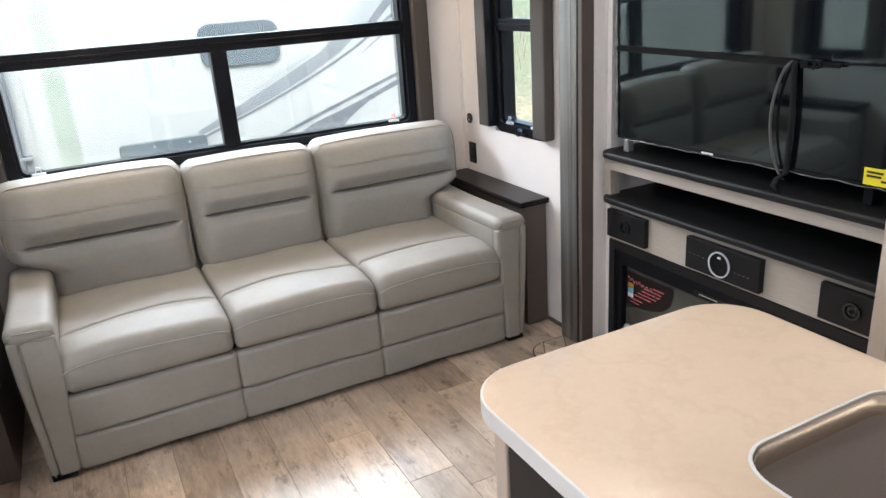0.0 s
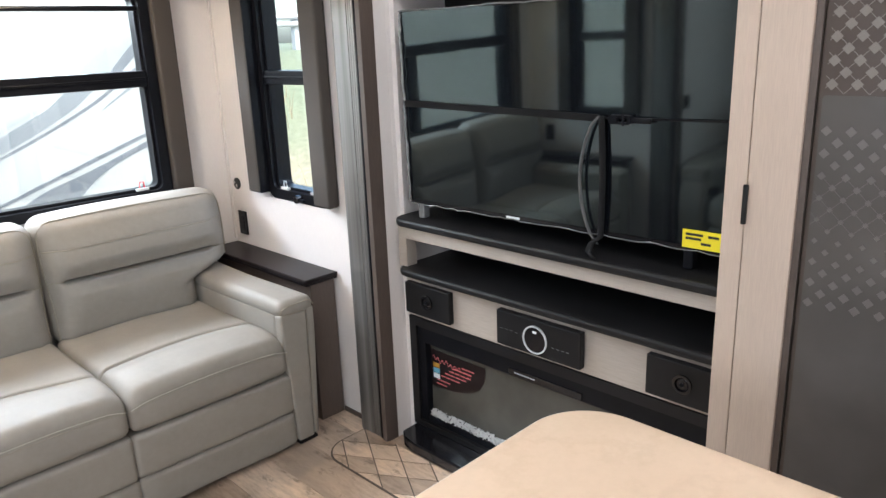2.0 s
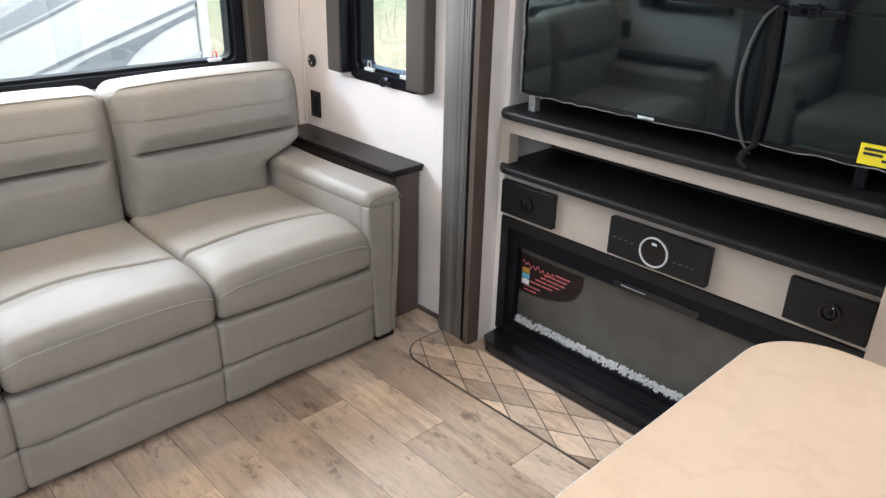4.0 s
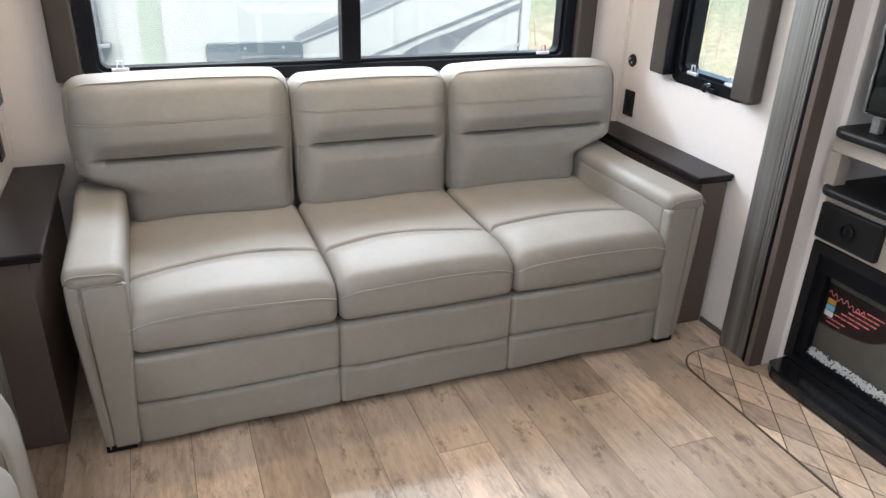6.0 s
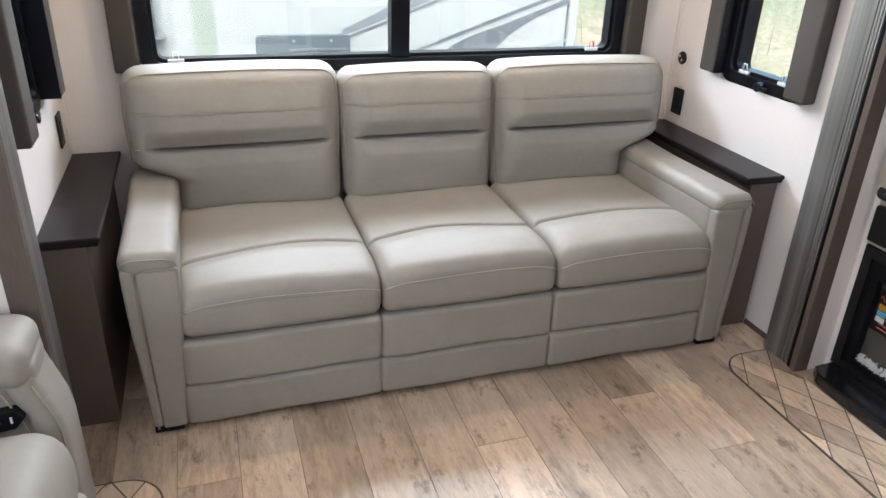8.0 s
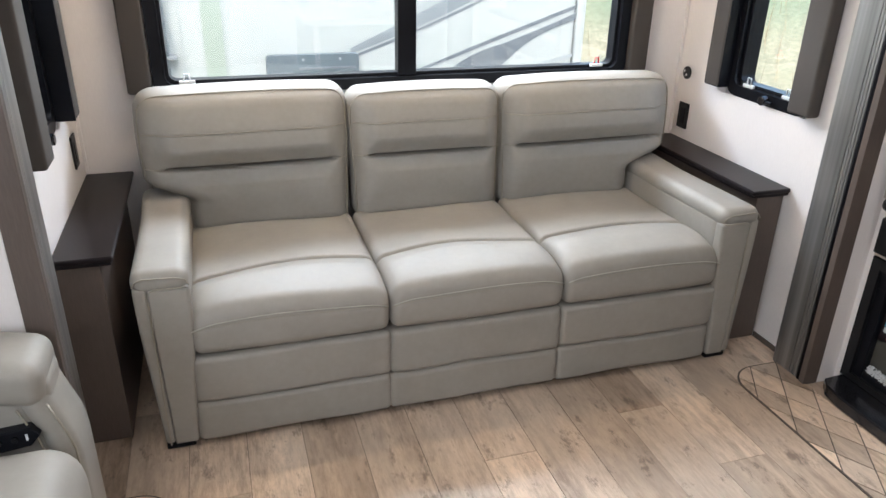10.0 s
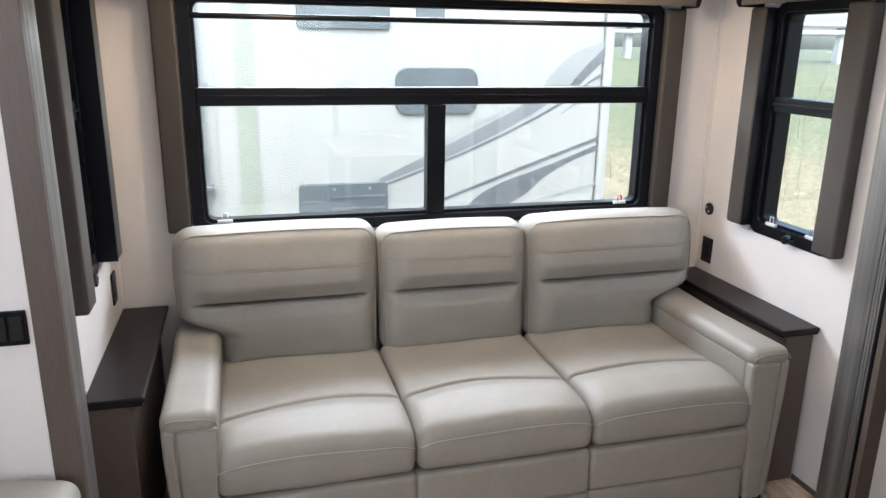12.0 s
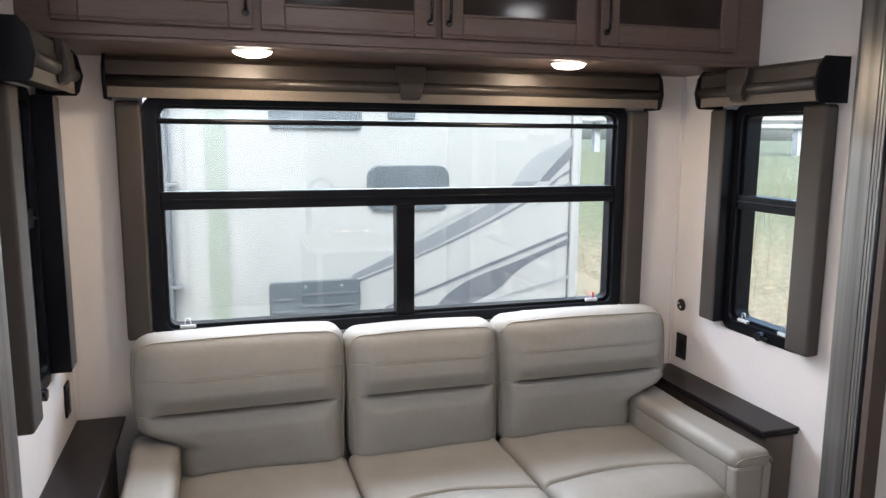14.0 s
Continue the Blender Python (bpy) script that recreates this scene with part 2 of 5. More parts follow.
def grass_material():
    m = Mat("embankment_grass", (0.1, 0.12, 0.05), 0.9)
    tc = m.node("ShaderNodeTexCoord")
    sp = m.node("ShaderNodeSeparateXYZ")
    m.link(tc.outputs["Object"], sp.inputs[0])
    h = m.node("ShaderNodeMapRange")
    h.inputs["From Min"].default_value, h.inputs["From Max"].default_value = 1.0, 2.3
    n1 = m.noise(0.9, 5)
    ad = m.node("ShaderNodeMath")
    ad.operation = 'MULTIPLY_ADD'
    ad.inputs[1].default_value = 1.6
    m.link(n1, ad.inputs[0])
    m.link(sp.outputs["Z"], ad.inputs[2])
    m.link(ad.outputs[0], h.inputs["Value"])
    n2 = m.noise(14.0, 6, 0.7)
    dry = m.ramp(n2, [(0.3, (0.16, 0.132, 0.085)), (0.7, (0.32, 0.275, 0.19))])
    green = m.ramp(n2, [(0.3, (0.085, 0.10, 0.055)), (0.7, (0.175, 0.19, 0.12))])
    m.colour(m.mix(h.outputs["Result"], dry, green))
    m.bump(n2, 0.6, 0.05)
    return m.m


GRASS = grass_material()
GRAVEL = mottled("lot_gravel", (0.33, 0.31, 0.28), 0.9, 0.2, fine=40, bump=0.6, dist=0.01)
STALK = mottled("dry_stalk", (0.22, 0.175, 0.11), 0.8, 0.2)


# ---- building helpers ----
BASE = {}


def thing(name, at, label, category, group="", kind=""):
    ob = new(name)
    ob.location = at
    BASE[ob.name] = Vector(at)
    return tagged(ob, label, category, group, kind)


def mesh_of(name, bm, mat):
    me = bpy.data.meshes.new(name)
    bm.to_mesh(me)
    bm.free()
    me.materials.append(mat)
    return me


def part(name, bm, material, parent, label=""):
    at = BASE[parent.name]
    bmesh.ops.translate(bm, vec=-at, verts=bm.verts)
    ob = new(name, mesh_of(name, bm, material))
    ob.parent = parent
    BASE[ob.name] = at
    return tagged(ob, label)


def solo(name, bm, material, label, category, kind="", group=""):
    """A thing that is one mesh."""
    vs = [v.co for v in bm.verts]
    at = Vector(((min(v.x for v in vs) + max(v.x for v in vs)) / 2, (min(v.y for v in vs) + max(v.y for v in vs)) / 2, min(v.z for v in vs)))
    bmesh.ops.translate(bm, vec=-at, verts=bm.verts)
    ob = new(name, mesh_of(name, bm, material))
    ob.location = at
    BASE[ob.name] = at
    return tagged(ob, label, category, group, kind)


def box(bm, x0, x1, y0, y1, z0, z1, bevel=0.0, seg=2):
    vs = [bm.verts.new((x, y, z)) for x in (x0, x1) for y in (y0, y1) for z in (z0, z1)]
    quads = [(0, 1, 3, 2), (4, 6, 7, 5), (0, 4, 5, 1), (2, 3, 7, 6), (0, 2, 6, 4), (1, 5, 7, 3)]
    fs = [bm.faces.new([vs[i] for i in q]) for q in quads]
    if bevel:
        es = list({e for f in fs for e in f.edges})
        bmesh.ops.bevel(bm, geom=es, offset=bevel, segments=seg, affect='EDGES', profile=0.5)
    return bm


def boxes(*args, bevel=0.0):
    bm = bmesh.new()
    for a in args:
        box(bm, *a, bevel=bevel)
    return bm


def prism(outline, axis, a, b, bevel=0.0, smooth=False):
    """A flat outline drawn out along one axis from a to b. The outline's pairs are the two other axes in order."""
    bm = bmesh.new()

    def put(u, v, w):
        return {'x': (w, u, v), 'y': (u, w, v), 'z': (u, v, w)}[axis]
    lo = [bm.verts.new(put(u, v, a)) for u, v in outline]
    hi = [bm.verts.new(put(u, v, b)) for u, v in outline]
    n = len(outline)
    caps = [bm.faces.new(lo), bm.faces.new(hi)]
    for i in range(n):
        f = bm.faces.new((lo[i], lo[(i + 1) % n], hi[(i + 1) % n], hi[i]))
        f.smooth = smooth
    bmesh.ops.recalc_face_normals(bm, faces=bm.faces)
    if bevel:
        es = [e for f in caps for e in f.edges]
        bmesh.ops.bevel(bm, geom=es, offset=bevel, segments=2, affect='EDGES', profile=0.5)
    return bm


def round_rect(u0, u1, v0, v1, r, n=6):
    out = []
    for cu, cv_, s in ((u1 - r, v1 - r, 0), (u0 + r, v1 - r, 90), (u0 + r, v0 + r, 180), (u1 - r, v0 + r, 270)):
        for k in range(n + 1):
            a = radians(s + 90 * k / n)
            out.append((cu + r * math.cos(a), cv_ + r * math.sin(a)))
    return out


def ring(outer, inner, axis, a, b):
    """A frame: the outline outer with the hole inner, both of one count, drawn out from a to b."""
    bm = bmesh.new()

    def put(u, v, w):
        return {'x': (w, u, v), 'y': (u, w, v), 'z': (u, v, w)}[axis]
    rows = [[bm.verts.new(put(u, v, w)) for u, v in o] for o, w in ((outer, a), (outer, b), (inner, b), (inner, a))]
    n = len(outer)
    for k in range(4):
        p, q = rows[k], rows[(k + 1) % 4]
        for i in range(n):
            bm.faces.new((p[i], p[(i + 1) % n], q[(i + 1) % n], q[i]))
    bmesh.ops.recalc_face_normals(bm, faces=bm.faces)
    return bm


def tube(points, r, n=6, closed=False):
    """A round cord along points."""
    bm = bmesh.new()
    pts = [Vector(p) for p in points]
    rings = []
    m = len(pts)
    for i, p in enumerate(pts):
        d = (pts[(i + 1) % m] - pts[i - 1]) if closed else (pts[min(i + 1, m - 1)] - pts[max(i - 1, 0)])
        d.normalize()
        side = d.cross(Vector((0, 0, 1)) if abs(d.z) < 0.9 else Vector((1, 0, 0))).normalized()
        up = side.cross(d)
        rings.append([bm.verts.new(p + r * (math.cos(2 * math.pi * k / n) * side + math.sin(2 * math.pi * k / n) * up)) for k in range(n)])
    for i in range(m if closed else m - 1):
        a, b = rings[i], rings[(i + 1) % m]
        for k in range(n):
            bm.faces.new((a[k], a[(k + 1) % n], b[(k + 1) % n], b[k])).smooth = True
    if not closed:
        bm.faces.new(rings[0])
        bm.faces.new(rings[-1])
    bmesh.ops.recalc_face_normals(bm, faces=bm.faces)
    return bm


def cylinder(c, r, axis, a, b, n=24, bevel=0.0):
    o = [(c[0] + r * math.cos(2 * math.pi * k / n), c[1] + r * math.sin(2 * math.pi * k / n)) for k in range(n)]
    return prism(o, axis, a, b, bevel)


def soft_box(x0, x1, y0, y1, z0, z1, r, nx=6, ny=6, nz=6, warp=None):
    """A box with round edges and a fine skin; warp moves each point."""
    bm = bmesh.new()
    c = Vector(((x0 + x1) / 2, (y0 + y1) / 2, (z0 + z1) / 2))
    h = Vector(((x1 - x0) / 2, (y1 - y0) / 2, (z1 - z0) / 2))
    r = min(r, h.x * 0.98, h.y * 0.98, h.z * 0.98)

    def steps(a, n):
        edge = [a - r + r * math.tan(radians(t)) for t in (0, 15, 30, 45)]
        inner = [(-1 + 2 * k / n) * (a - r) for k in range(1, n)]
        return [-e for e in reversed(edge)] + inner + edge
    S = [steps(h.x, nx), steps(h.y, ny), steps(h.z, nz)]
    made = {}

    def vert(p):
        key = (round(p[0], 6), round(p[1], 6), round(p[2], 6))
        if key not in made:
            v = Vector(p)
            q = Vector([max(-(h[k] - r), min(h[k] - r, v[k])) for k in range(3)])
            d = v - q
            v = q + (d.normalized() * r if d.length > 1e-9 else d) + c
            made[key] = bm.verts.new(warp(v) if warp else v)
        return made[key]
    for ax in range(3):
        u, w = [k for k in range(3) if k != ax]
        for s in (-1, 1):
            for i in range(len(S[u]) - 1):
                for j in range(len(S[w]) - 1):
                    quad = []
                    for a, b in ((i, j), (i + 1, j), (i + 1, j + 1), (i, j + 1)):
                        p = [0, 0, 0]
                        p[ax], p[u], p[w] = s * h[ax], S[u][a], S[w][b]
                        quad.append(vert(p))
                    if len(set(quad)) == 4:
                        bm.faces.new(quad).smooth = True
    bmesh.ops.recalc_face_normals(bm, faces=bm.faces)
    return bm


def sstep(a, b, x):
    t = max(0.0, min(1.0, (x - a) / (b - a)))
    return t * t * (3 - 2 * t)


def bump_at(x, c, w):
    return math.exp(-((x - c) / w) ** 2)


def mirrored(bm, x):
    """Turns a mesh over to the other side of the plane at x."""
    for v in bm.verts:
        v.co.x = 2 * x - v.co.x
    bmesh.ops.reverse_faces(bm, faces=bm.faces)
    return bm


# ---- the shell ----
XL, XR, YB, YM = -1.262, 1.356, 0.03, -1.15   # slide-out: side walls, back wall; wall of the main room
REAR, FORE, OPP, TOP = -2.4, 1.74, -4.6, 2.45

solo("wall_north", boxes((XL - 0.06, -0.968, YB, YB + 0.06, 0, TOP), (1.045, XR + 0.06, YB, YB + 0.06, 0, TOP),
                         (-0.968, 1.045, YB, YB + 0.06, 0, 0.962), (-0.968, 1.045, YB, YB + 0.06, 1.898, TOP)), WALL,
     "white textured wall board behind the sofa, with a window opening", "wall", "structure")
WY0, WY1, WZ0, WZ1 = -0.80, -0.325, 0.947, 1.890      # side windows
for nm, xa, xb in (("wall_east", XR, XR + 0.06), ("wall_west", XL - 0.06, XL)):
    solo(nm, boxes((xa, xb, -1.149, WY0, 0, TOP), (xa, xb, WY1, YB, 0, TOP), (xa, xb, WY0, WY1, 0, WZ0), (xa, xb, WY0, WY1, WZ1, TOP)), WALL,
         "white slide-out side wall with a window opening", "wall", "structure")
solo("wall_main_east", boxes((XR + 0.0605, FORE, YM, YM + 0.05, 0, TOP), (XR + 0.003, XR + 0.06, YM, YM + 0.0008, 0, TOP)), WALL, "narrow white wall beside the slide-out trim", "wall", "structure")
solo("wall_main_west", boxes((REAR, XL - 0.003, YM, YM + 0.05, 0, TOP)), WALL, "white wall behind the recliner", "wall", "structure")
solo("wall_rear", boxes((REAR - 0.06, REAR, OPP, YM + 0.05, 0, TOP)), BROWN, "plain grey-brown rear wall", "wall", "structure")
solo("wall_opposite", boxes((REAR - 0.06, FORE + 0.06, OPP - 0.06, OPP, 0, TOP)), WALL, "plain white wall across the room", "wall", "structure")
solo("wall_partition", boxes((FORE, FORE + 0.06, OPP, YM + 0.05, 0, TOP)), WALL, "white partition wall behind the entertainment centre", "wall", "structure")
solo("ceiling", boxes((REAR - 0.06, FORE + 0.06, OPP - 0.06, YM + 0.05, TOP, TOP + 0.05), (XL - 0.06, XR + 0.06, YM + 0.0505, YB + 0.06, TOP, TOP + 0.05)), CEIL, "plain white ceiling", "ceiling", "structure")
solo("baseboard", boxes((XR - 0.006, XR - 0.0005, -0.949, -0.788, 0, 0.022)), BROWN, "thin brown base trim along the slide-out wall", "trim", "structure")
solo("baseboard", boxes((XL + 0.0005, XL + 0.006, -0.949, -0.788, 0, 0.022)), BROWN, "thin brown base trim along the slide-out wall", "trim", "structure")
solo("trim", boxes((XR - 0.012, XR - 0.0005, YB - 0.012, YB - 0.0005, 0.69, 2.04)), WALL, "white corner bead where two walls meet", "trim", "structure")
solo("trim", boxes((XL + 0.0005, XL + 0.012, YB - 0.012, YB - 0.0005, 0.69, 2.04)), WALL, "white corner bead where two walls meet", "trim", "structure")


def slide_trim(side):
    """The tall metal-faced post at the edge of the slide-out opening."""
    x0 = XR if side > 0 else XL
    s = -side
    t = thing("slide_trim_post", (x0 + s * 0.03, -1.05, 0), "brushed silver slide-out trim post with black grooves and a brown edge", "trim post", "slide-out trims")

    def bx(a, b, y0, y1):
        xs = sorted((x0 + s * a, x0 + s * b))
        return (*xs, y0, y1, 0.001, TOP - 0.002)
    face = [(0.001, -0.945), (0.014, -0.947), (0.028, -0.953), (0.044, -0.962), (0.052, -0.972), (0.056, -0.985), (0.057, -1.0), (0.057, -1.066), (0.001, -1.066)]
    part("silver_face", prism([(x0 + s * p, y) for p, y in face], 'z', 0.001, TOP - 0.002), SILVER, t)
    part("inner_seal", boxes(bx(0.001, 0.010, -0.944, -0.936), bevel=0.002), BLACK, t, "thin black seal")
    for k in range(3):
        y = -1.0662 - 0.0125 * k
        part("groove_strip", boxes(bx(0.001, 0.053, y - 0.0024, y)), BLACK, t, "black groove")
        part("ridge", boxes(bx(0.001, 0.057, y - 0.0123, y - 0.0026), bevel=0.0015), SILVER, t)
    bead = [(0.001, -1.1040)] + [(0.051 + 0.0100 * math.sin(radians(q)), -1.1149 + 0.0109 * math.cos(radians(q))) for q in range(0, 181, 20)] + [(0.001, -1.1258)]
    part("seal_bead", prism([(x0 + s * p, y) for p, y in bead], 'z', 0.001, TOP - 0.002, smooth=True), BLACK, t, "black rounded seal")
    part("edge_board", boxes(bx(-0.001, 0.064, -1.152, -1.1262), bevel=0.002), BROWN, t, "grey-brown edge board")
    return t


slide_trim(1)
slide_trim(-1)

# ---- windows ----


def turned(bm, place):
    """Lays a mesh drawn in the plane of the back wall onto a side wall."""
    bmesh.ops.transform(bm, matrix=place, verts=bm.verts)
    return bm


def window(name, u0, u1, v0, v1, rail, mullion, place, label, crank):
    """u runs to the right, v up, the room is at negative y."""
    t = thing(name, place @ Vector(((u0 + u1) / 2, 0.03, v0)), label, "window", kind="structure")
    e = 0.045
    part("window_frame", turned(ring(round_rect(u0, u1, v0, v1, 0.055), round_rect(u0 + e, u1 - e, v0 + e, v1 - e * 0.8, 0.035), 'y', -0.002, 0.10), place), BLACK, t)
    part("window_sash", turned(ring(round_rect(u0 + e + 0.0005, u1 - e - 0.0005, v0 + e + 0.0005, v1 - e * 0.8 - 0.0005, 0.034), round_rect(u0 + e + 0.014, u1 - e - 0.014, v0 + e + 0.014, v1 - e * 0.8 - 0.012, 0.028), 'y', 0.02, 0.075), place), BLACK, t)
    z0, z1 = rail
    part("rail", turned(boxes((u0 + e + 0.002, u1 - e - 0.002, 0.004, 0.07, z0, z1), bevel=0.004), place), BLACK, t)
    part("rail_lip", turned(boxes((u0 + e + 0.004, u1 - e - 0.004, -0.004, 0.003, (z0 + z1) / 2 - 0.004, (z0 + z1) / 2 + 0.006), bevel=0.002), place), BLACK, t)
    lo, hi = v0 + e + 0.006, v1 - e * 0.8 - 0.006
    spans = [(u0 + e + 0.006, u1 - e - 0.006)]
    if mullion:
        part("mullion", turned(boxes((mullion[0], mullion[1], 0.006, 0.068, v0 + e + 0.002, z0 - 0.001), bevel=0.004), place), BLACK, t)
        spans = [(spans[0][0], mullion[0] + 0.004), (mullion[1] - 0.004, spans[0][1])]
    for a, b in spans:
        p = part("pane", turned(boxes((a, b, 0.046, 0.050, lo, z0 + 0.004)), place), PANE, t)
        p.visible_shadow = False
    p = part("pane", turned(boxes((u0 + e + 0.006, u1 - e - 0.006, 0.040, 0.044, z1 - 0.004, hi)), place), PANE, t)
    p.visible_shadow = False
    if crank:
        uc = (u0 + u1) / 2 + 0.02
        part("crank", turned(cylinder((uc, v0 + 0.022), 0.019, 'y', -0.032, -0.003, 16, 0.004), place), BLACKGLOSS, t, "black crank knob")
        part("crank_arm", turned(boxes((uc - 0.008, uc + 0.05, -0.026, -0.012, v0 + 0.012, v0 + 0.026), bevel=0.004), place), BLACK, t)
    return t


def latch(t, place, u, v, mat, label):
    pts = [place @ Vector((u - 0.011, 0.012, v)), place @ Vector((u - 0.008, 0.010, v + 0.026)), place @ Vector((u + 0.008, 0.010, v + 0.026)), place @ Vector((u + 0.011, 0.012, v))]
    part("latch", tube(pts, 0.0035), mat, t, label)
    part("latch_base", turned(boxes((u - 0.03, u + 0.03, 0.004, 0.018, v - 0.014, v), bevel=0.003), place), CLEARP, t)


FLAT = Matrix.Identity(4)
EAST = Matrix.Translation((XR, 0, 0)) @ Matrix.Rotation(radians(-90), 4, 'Z') @ Matrix.Translation((0, 0.0, 0))
WEST = Matrix.Translation((XL, 0, 0)) @ Matrix.Rotation(radians(90), 4, 'Z')
w1 = window("window_1", -0.968, 1.045, 0.962, 1.898, (1.470, 1.540), (-0.012, 0.066), FLAT, "wide black-framed window above the sofa with a sliding lower pane", False)
latch(w1, FLAT, -0.845, 1.022, CLEARP, "clear window latch")
latch(w1, FLAT, 0.905, 1.026, RED, "red emergency exit latch")
part("shade_bar", cylinder((0.02, 1.803), 0.011, 'x', -0.953, 1.03, 12), BLACK, w1, "black rod of a raised shade")
part("pull_tag", boxes((0.62, 0.70, -0.028, -0.018, 0.982, 0.988), bevel=0.003), RED, w1, "red pull tag")
part("pull_cord", tube([(0.52, -0.02, 0.985), (0.55, -0.024, 0.995), (0.61, -0.02, 0.99)], 0.004), CLEARP, w1)
w2 = window("window_2", -WY1, -WY0, WZ0, WZ1, (1.462, 1.521), None, EAST, "tall black-framed side window with a crank", True)
latch(w2, EAST, 0.45, 1.006, CLEARP, "clear window latch")
latch(w2, EAST, 0.68, 1.006, CLEARP, "clear window latch")
w3 = window("window_3", WY0, WY1, WZ0, WZ1, (1.462, 1.521), None, WEST, "tall black-framed side window with a crank", True)


def valance(u0, u1, place, label, clip):
    at = place @ Vector(((u0 + u1) / 2, 0.0, 1.883))
    t = thing("window_valance", at, label, "valance", "window valances")
    y0 = YB if place is FLAT else 0.0
    top = [(y0 - 0.001, 2.023), (y0 - 0.10, 2.023), (y0 - 0.118, 2.008), (y0 - 0.122, 1.96), (y0 - 0.001, 1.96)]
    part("cornice", turned(prism(top, 'x', u0, u1), place), PADDARK, t)
    bead = [(y0 - 0.001, 1.9595)] + [(y0 - 0.112 - 0.024 * math.cos(radians(a)), 1.939 + 0.0205 * math.sin(radians(a))) for a in range(90, -91, -15)] + [(y0 - 0.001, 1.9185)]
    part("bead", turned(prism(bead, 'x', u0, u1, smooth=True), place), PADDARK, t, "rounded bead")
    part("woven_strip", turned(boxes((u0, u1, y0 - 0.116, y0 - 0.108, 1.881, 1.918)), place), WOVEN, t, "woven bronze strip")
    part("back_board", turned(boxes((u0, u1, y0 - 0.107, y0 - 0.036, 1.888, 1.918)), place), PADDARK, t)
    for a, b in ((u0 - 0.014, u0 - 0.0005), (u1 + 0.0005, u1 + 0.014)):
        cap = [(y0 - 0.001, 2.03), (y0 - 0.105, 2.03), (y0 - 0.130, 1.998), (y0 - 0.142, 1.938), (y0 - 0.130, 1.888), (y0 - 0.118, 1.874), (y0 - 0.001, 1.874)]
        part("end_cap", turned(prism(cap, 'x', a, b, 0.003), place), BLACK, t, "black end cap")
    if clip is not None:
        prof = [(y0 - 0.12, 2.022), (y0 - 0.142, 2.018), (y0 - 0.146, 1.978), (y0 - 0.152, 1.953), (y0 - 0.152, 1.923), (y0 - 0.138, 1.9), (y0 - 0.125, 1.894), (y0 - 0.12, 1.918)]
        cl = prism(prof, 'x', clip - 0.06, clip + 0.06, 0.003)
        for v in cl.verts:
            v.co.x = clip + (v.co.x - clip) * (0.62 + 0.38 * sstep(1.888, 2.018, v.co.z))
        part("clip", turned(cl, place), PADDARK, t, "grey clip over the bead")
    return t


valance(-1.070, 1.141, FLAT, "charcoal cornice with a woven strip above the wide window", 0.020)
valance(0.252, 0.885, EAST, "charcoal cornice above the side window", 0.50)
valance(-0.885, -0.252, WEST, "charcoal cornice above the side window", -0.50)


def pad(x0, x1, y0, y1, z0, z1):
    return solo("window_side_panel", soft_box(x0, x1, y0, y1, z0, z1, 0.012, 3, 3, 8), PAD, "charcoal padded fabric panel beside a window", "side panel", group="window side panels")


pad(-1.060, -0.972, YB - 0.060, YB - 0.001, 0.982, 1.873)
pad(1.048, 1.140, YB - 0.060, YB - 0.001, 0.985, 1.873)
for xs in ((XR - 0.058, XR - 0.001), (XL + 0.001, XL + 0.066)):
    pad(*xs, -0.868, -0.755, 0.968, 1.873)
    rear = pad(*xs, -0.338, -0.240, 0.972, 1.873)
    # thin black sheet over the side that faces the main room
    part("black_face", boxes((xs[0] + 0.002, xs[1], -0.3435, -0.3385, 0.974, 1.870), bevel=0.001), BLACK, rear, "thin black face")


def outlet(place, u, v, label):
    t = thing("wall_outlet", place @ Vector((u, 0, v - 0.06)), label, "outlet", "wall outlets")
    part("plate", turned(boxes((u - 0.037, u + 0.037, -0.008, -0.0005, v - 0.06, v + 0.06), bevel=0.003), place), BLACKMATTE, t)
    part("socket_block", turned(boxes((u - 0.018, u + 0.018, -0.011, -0.0082, v - 0.036, v + 0.036), bevel=0.001), place), BLACK, t)


outlet(EAST, 0.060, 0.782, "black wall outlet above the ledge")
outlet(WEST, -0.13, 0.812, "black wall outlet above the ledge")
sk = thing("round_socket", (XR, -0.043, 0.948), "round black coaxial socket on the white wall", "socket")
part("plate", turned(cylinder((0.043, 0.978), 0.029, 'y', -0.008, -0.0005, 24, 0.002), EAST), BLACKMATTE, sk)
for du, dv in ((-0.008, 0.008), (0.008, -0.008)):
    part("jack", turned(cylinder((0.043 + du, 0.978 + dv), 0.006, 'y', -0.014, -0.0082, 12), EAST), CHROME, sk, "small chrome jack")

# ---- ledge cabinets beside the sofa ----


def ledge(side):
    x_wall = XR if side > 0 else XL
    s = -side

    def xs(a, b):
        return sorted((x_wall + s * a, x_wall + s * b))
    t = thing("ledge_cabinet", (x_wall + s * 0.08, -0.4, 0), "narrow brown cabinet with an espresso ledge top beside the sofa", "ledge cabinet", "ledge cabinets")
    part("body", boxes((*xs(0.0065, 0.131), -0.787, YB - 0.014, 0.0005, 0.645), bevel=0.002), BROWN, t)
    a, b = xs(0.001, 0.174)
    part("ledge_top", boxes((a, b, -0.813, YB - 0.013, 0.6585, 0.677), bevel=0.006), LEDGE, t, "espresso ledge top")
    a, b = xs(0.001, 0.166)
    part("moulding", boxes((a, b, -0.805, YB - 0.013, 0.6455, 0.658), bevel=0.004), LEDGE, t)
    return t


ledge(1)
ledge(-1)

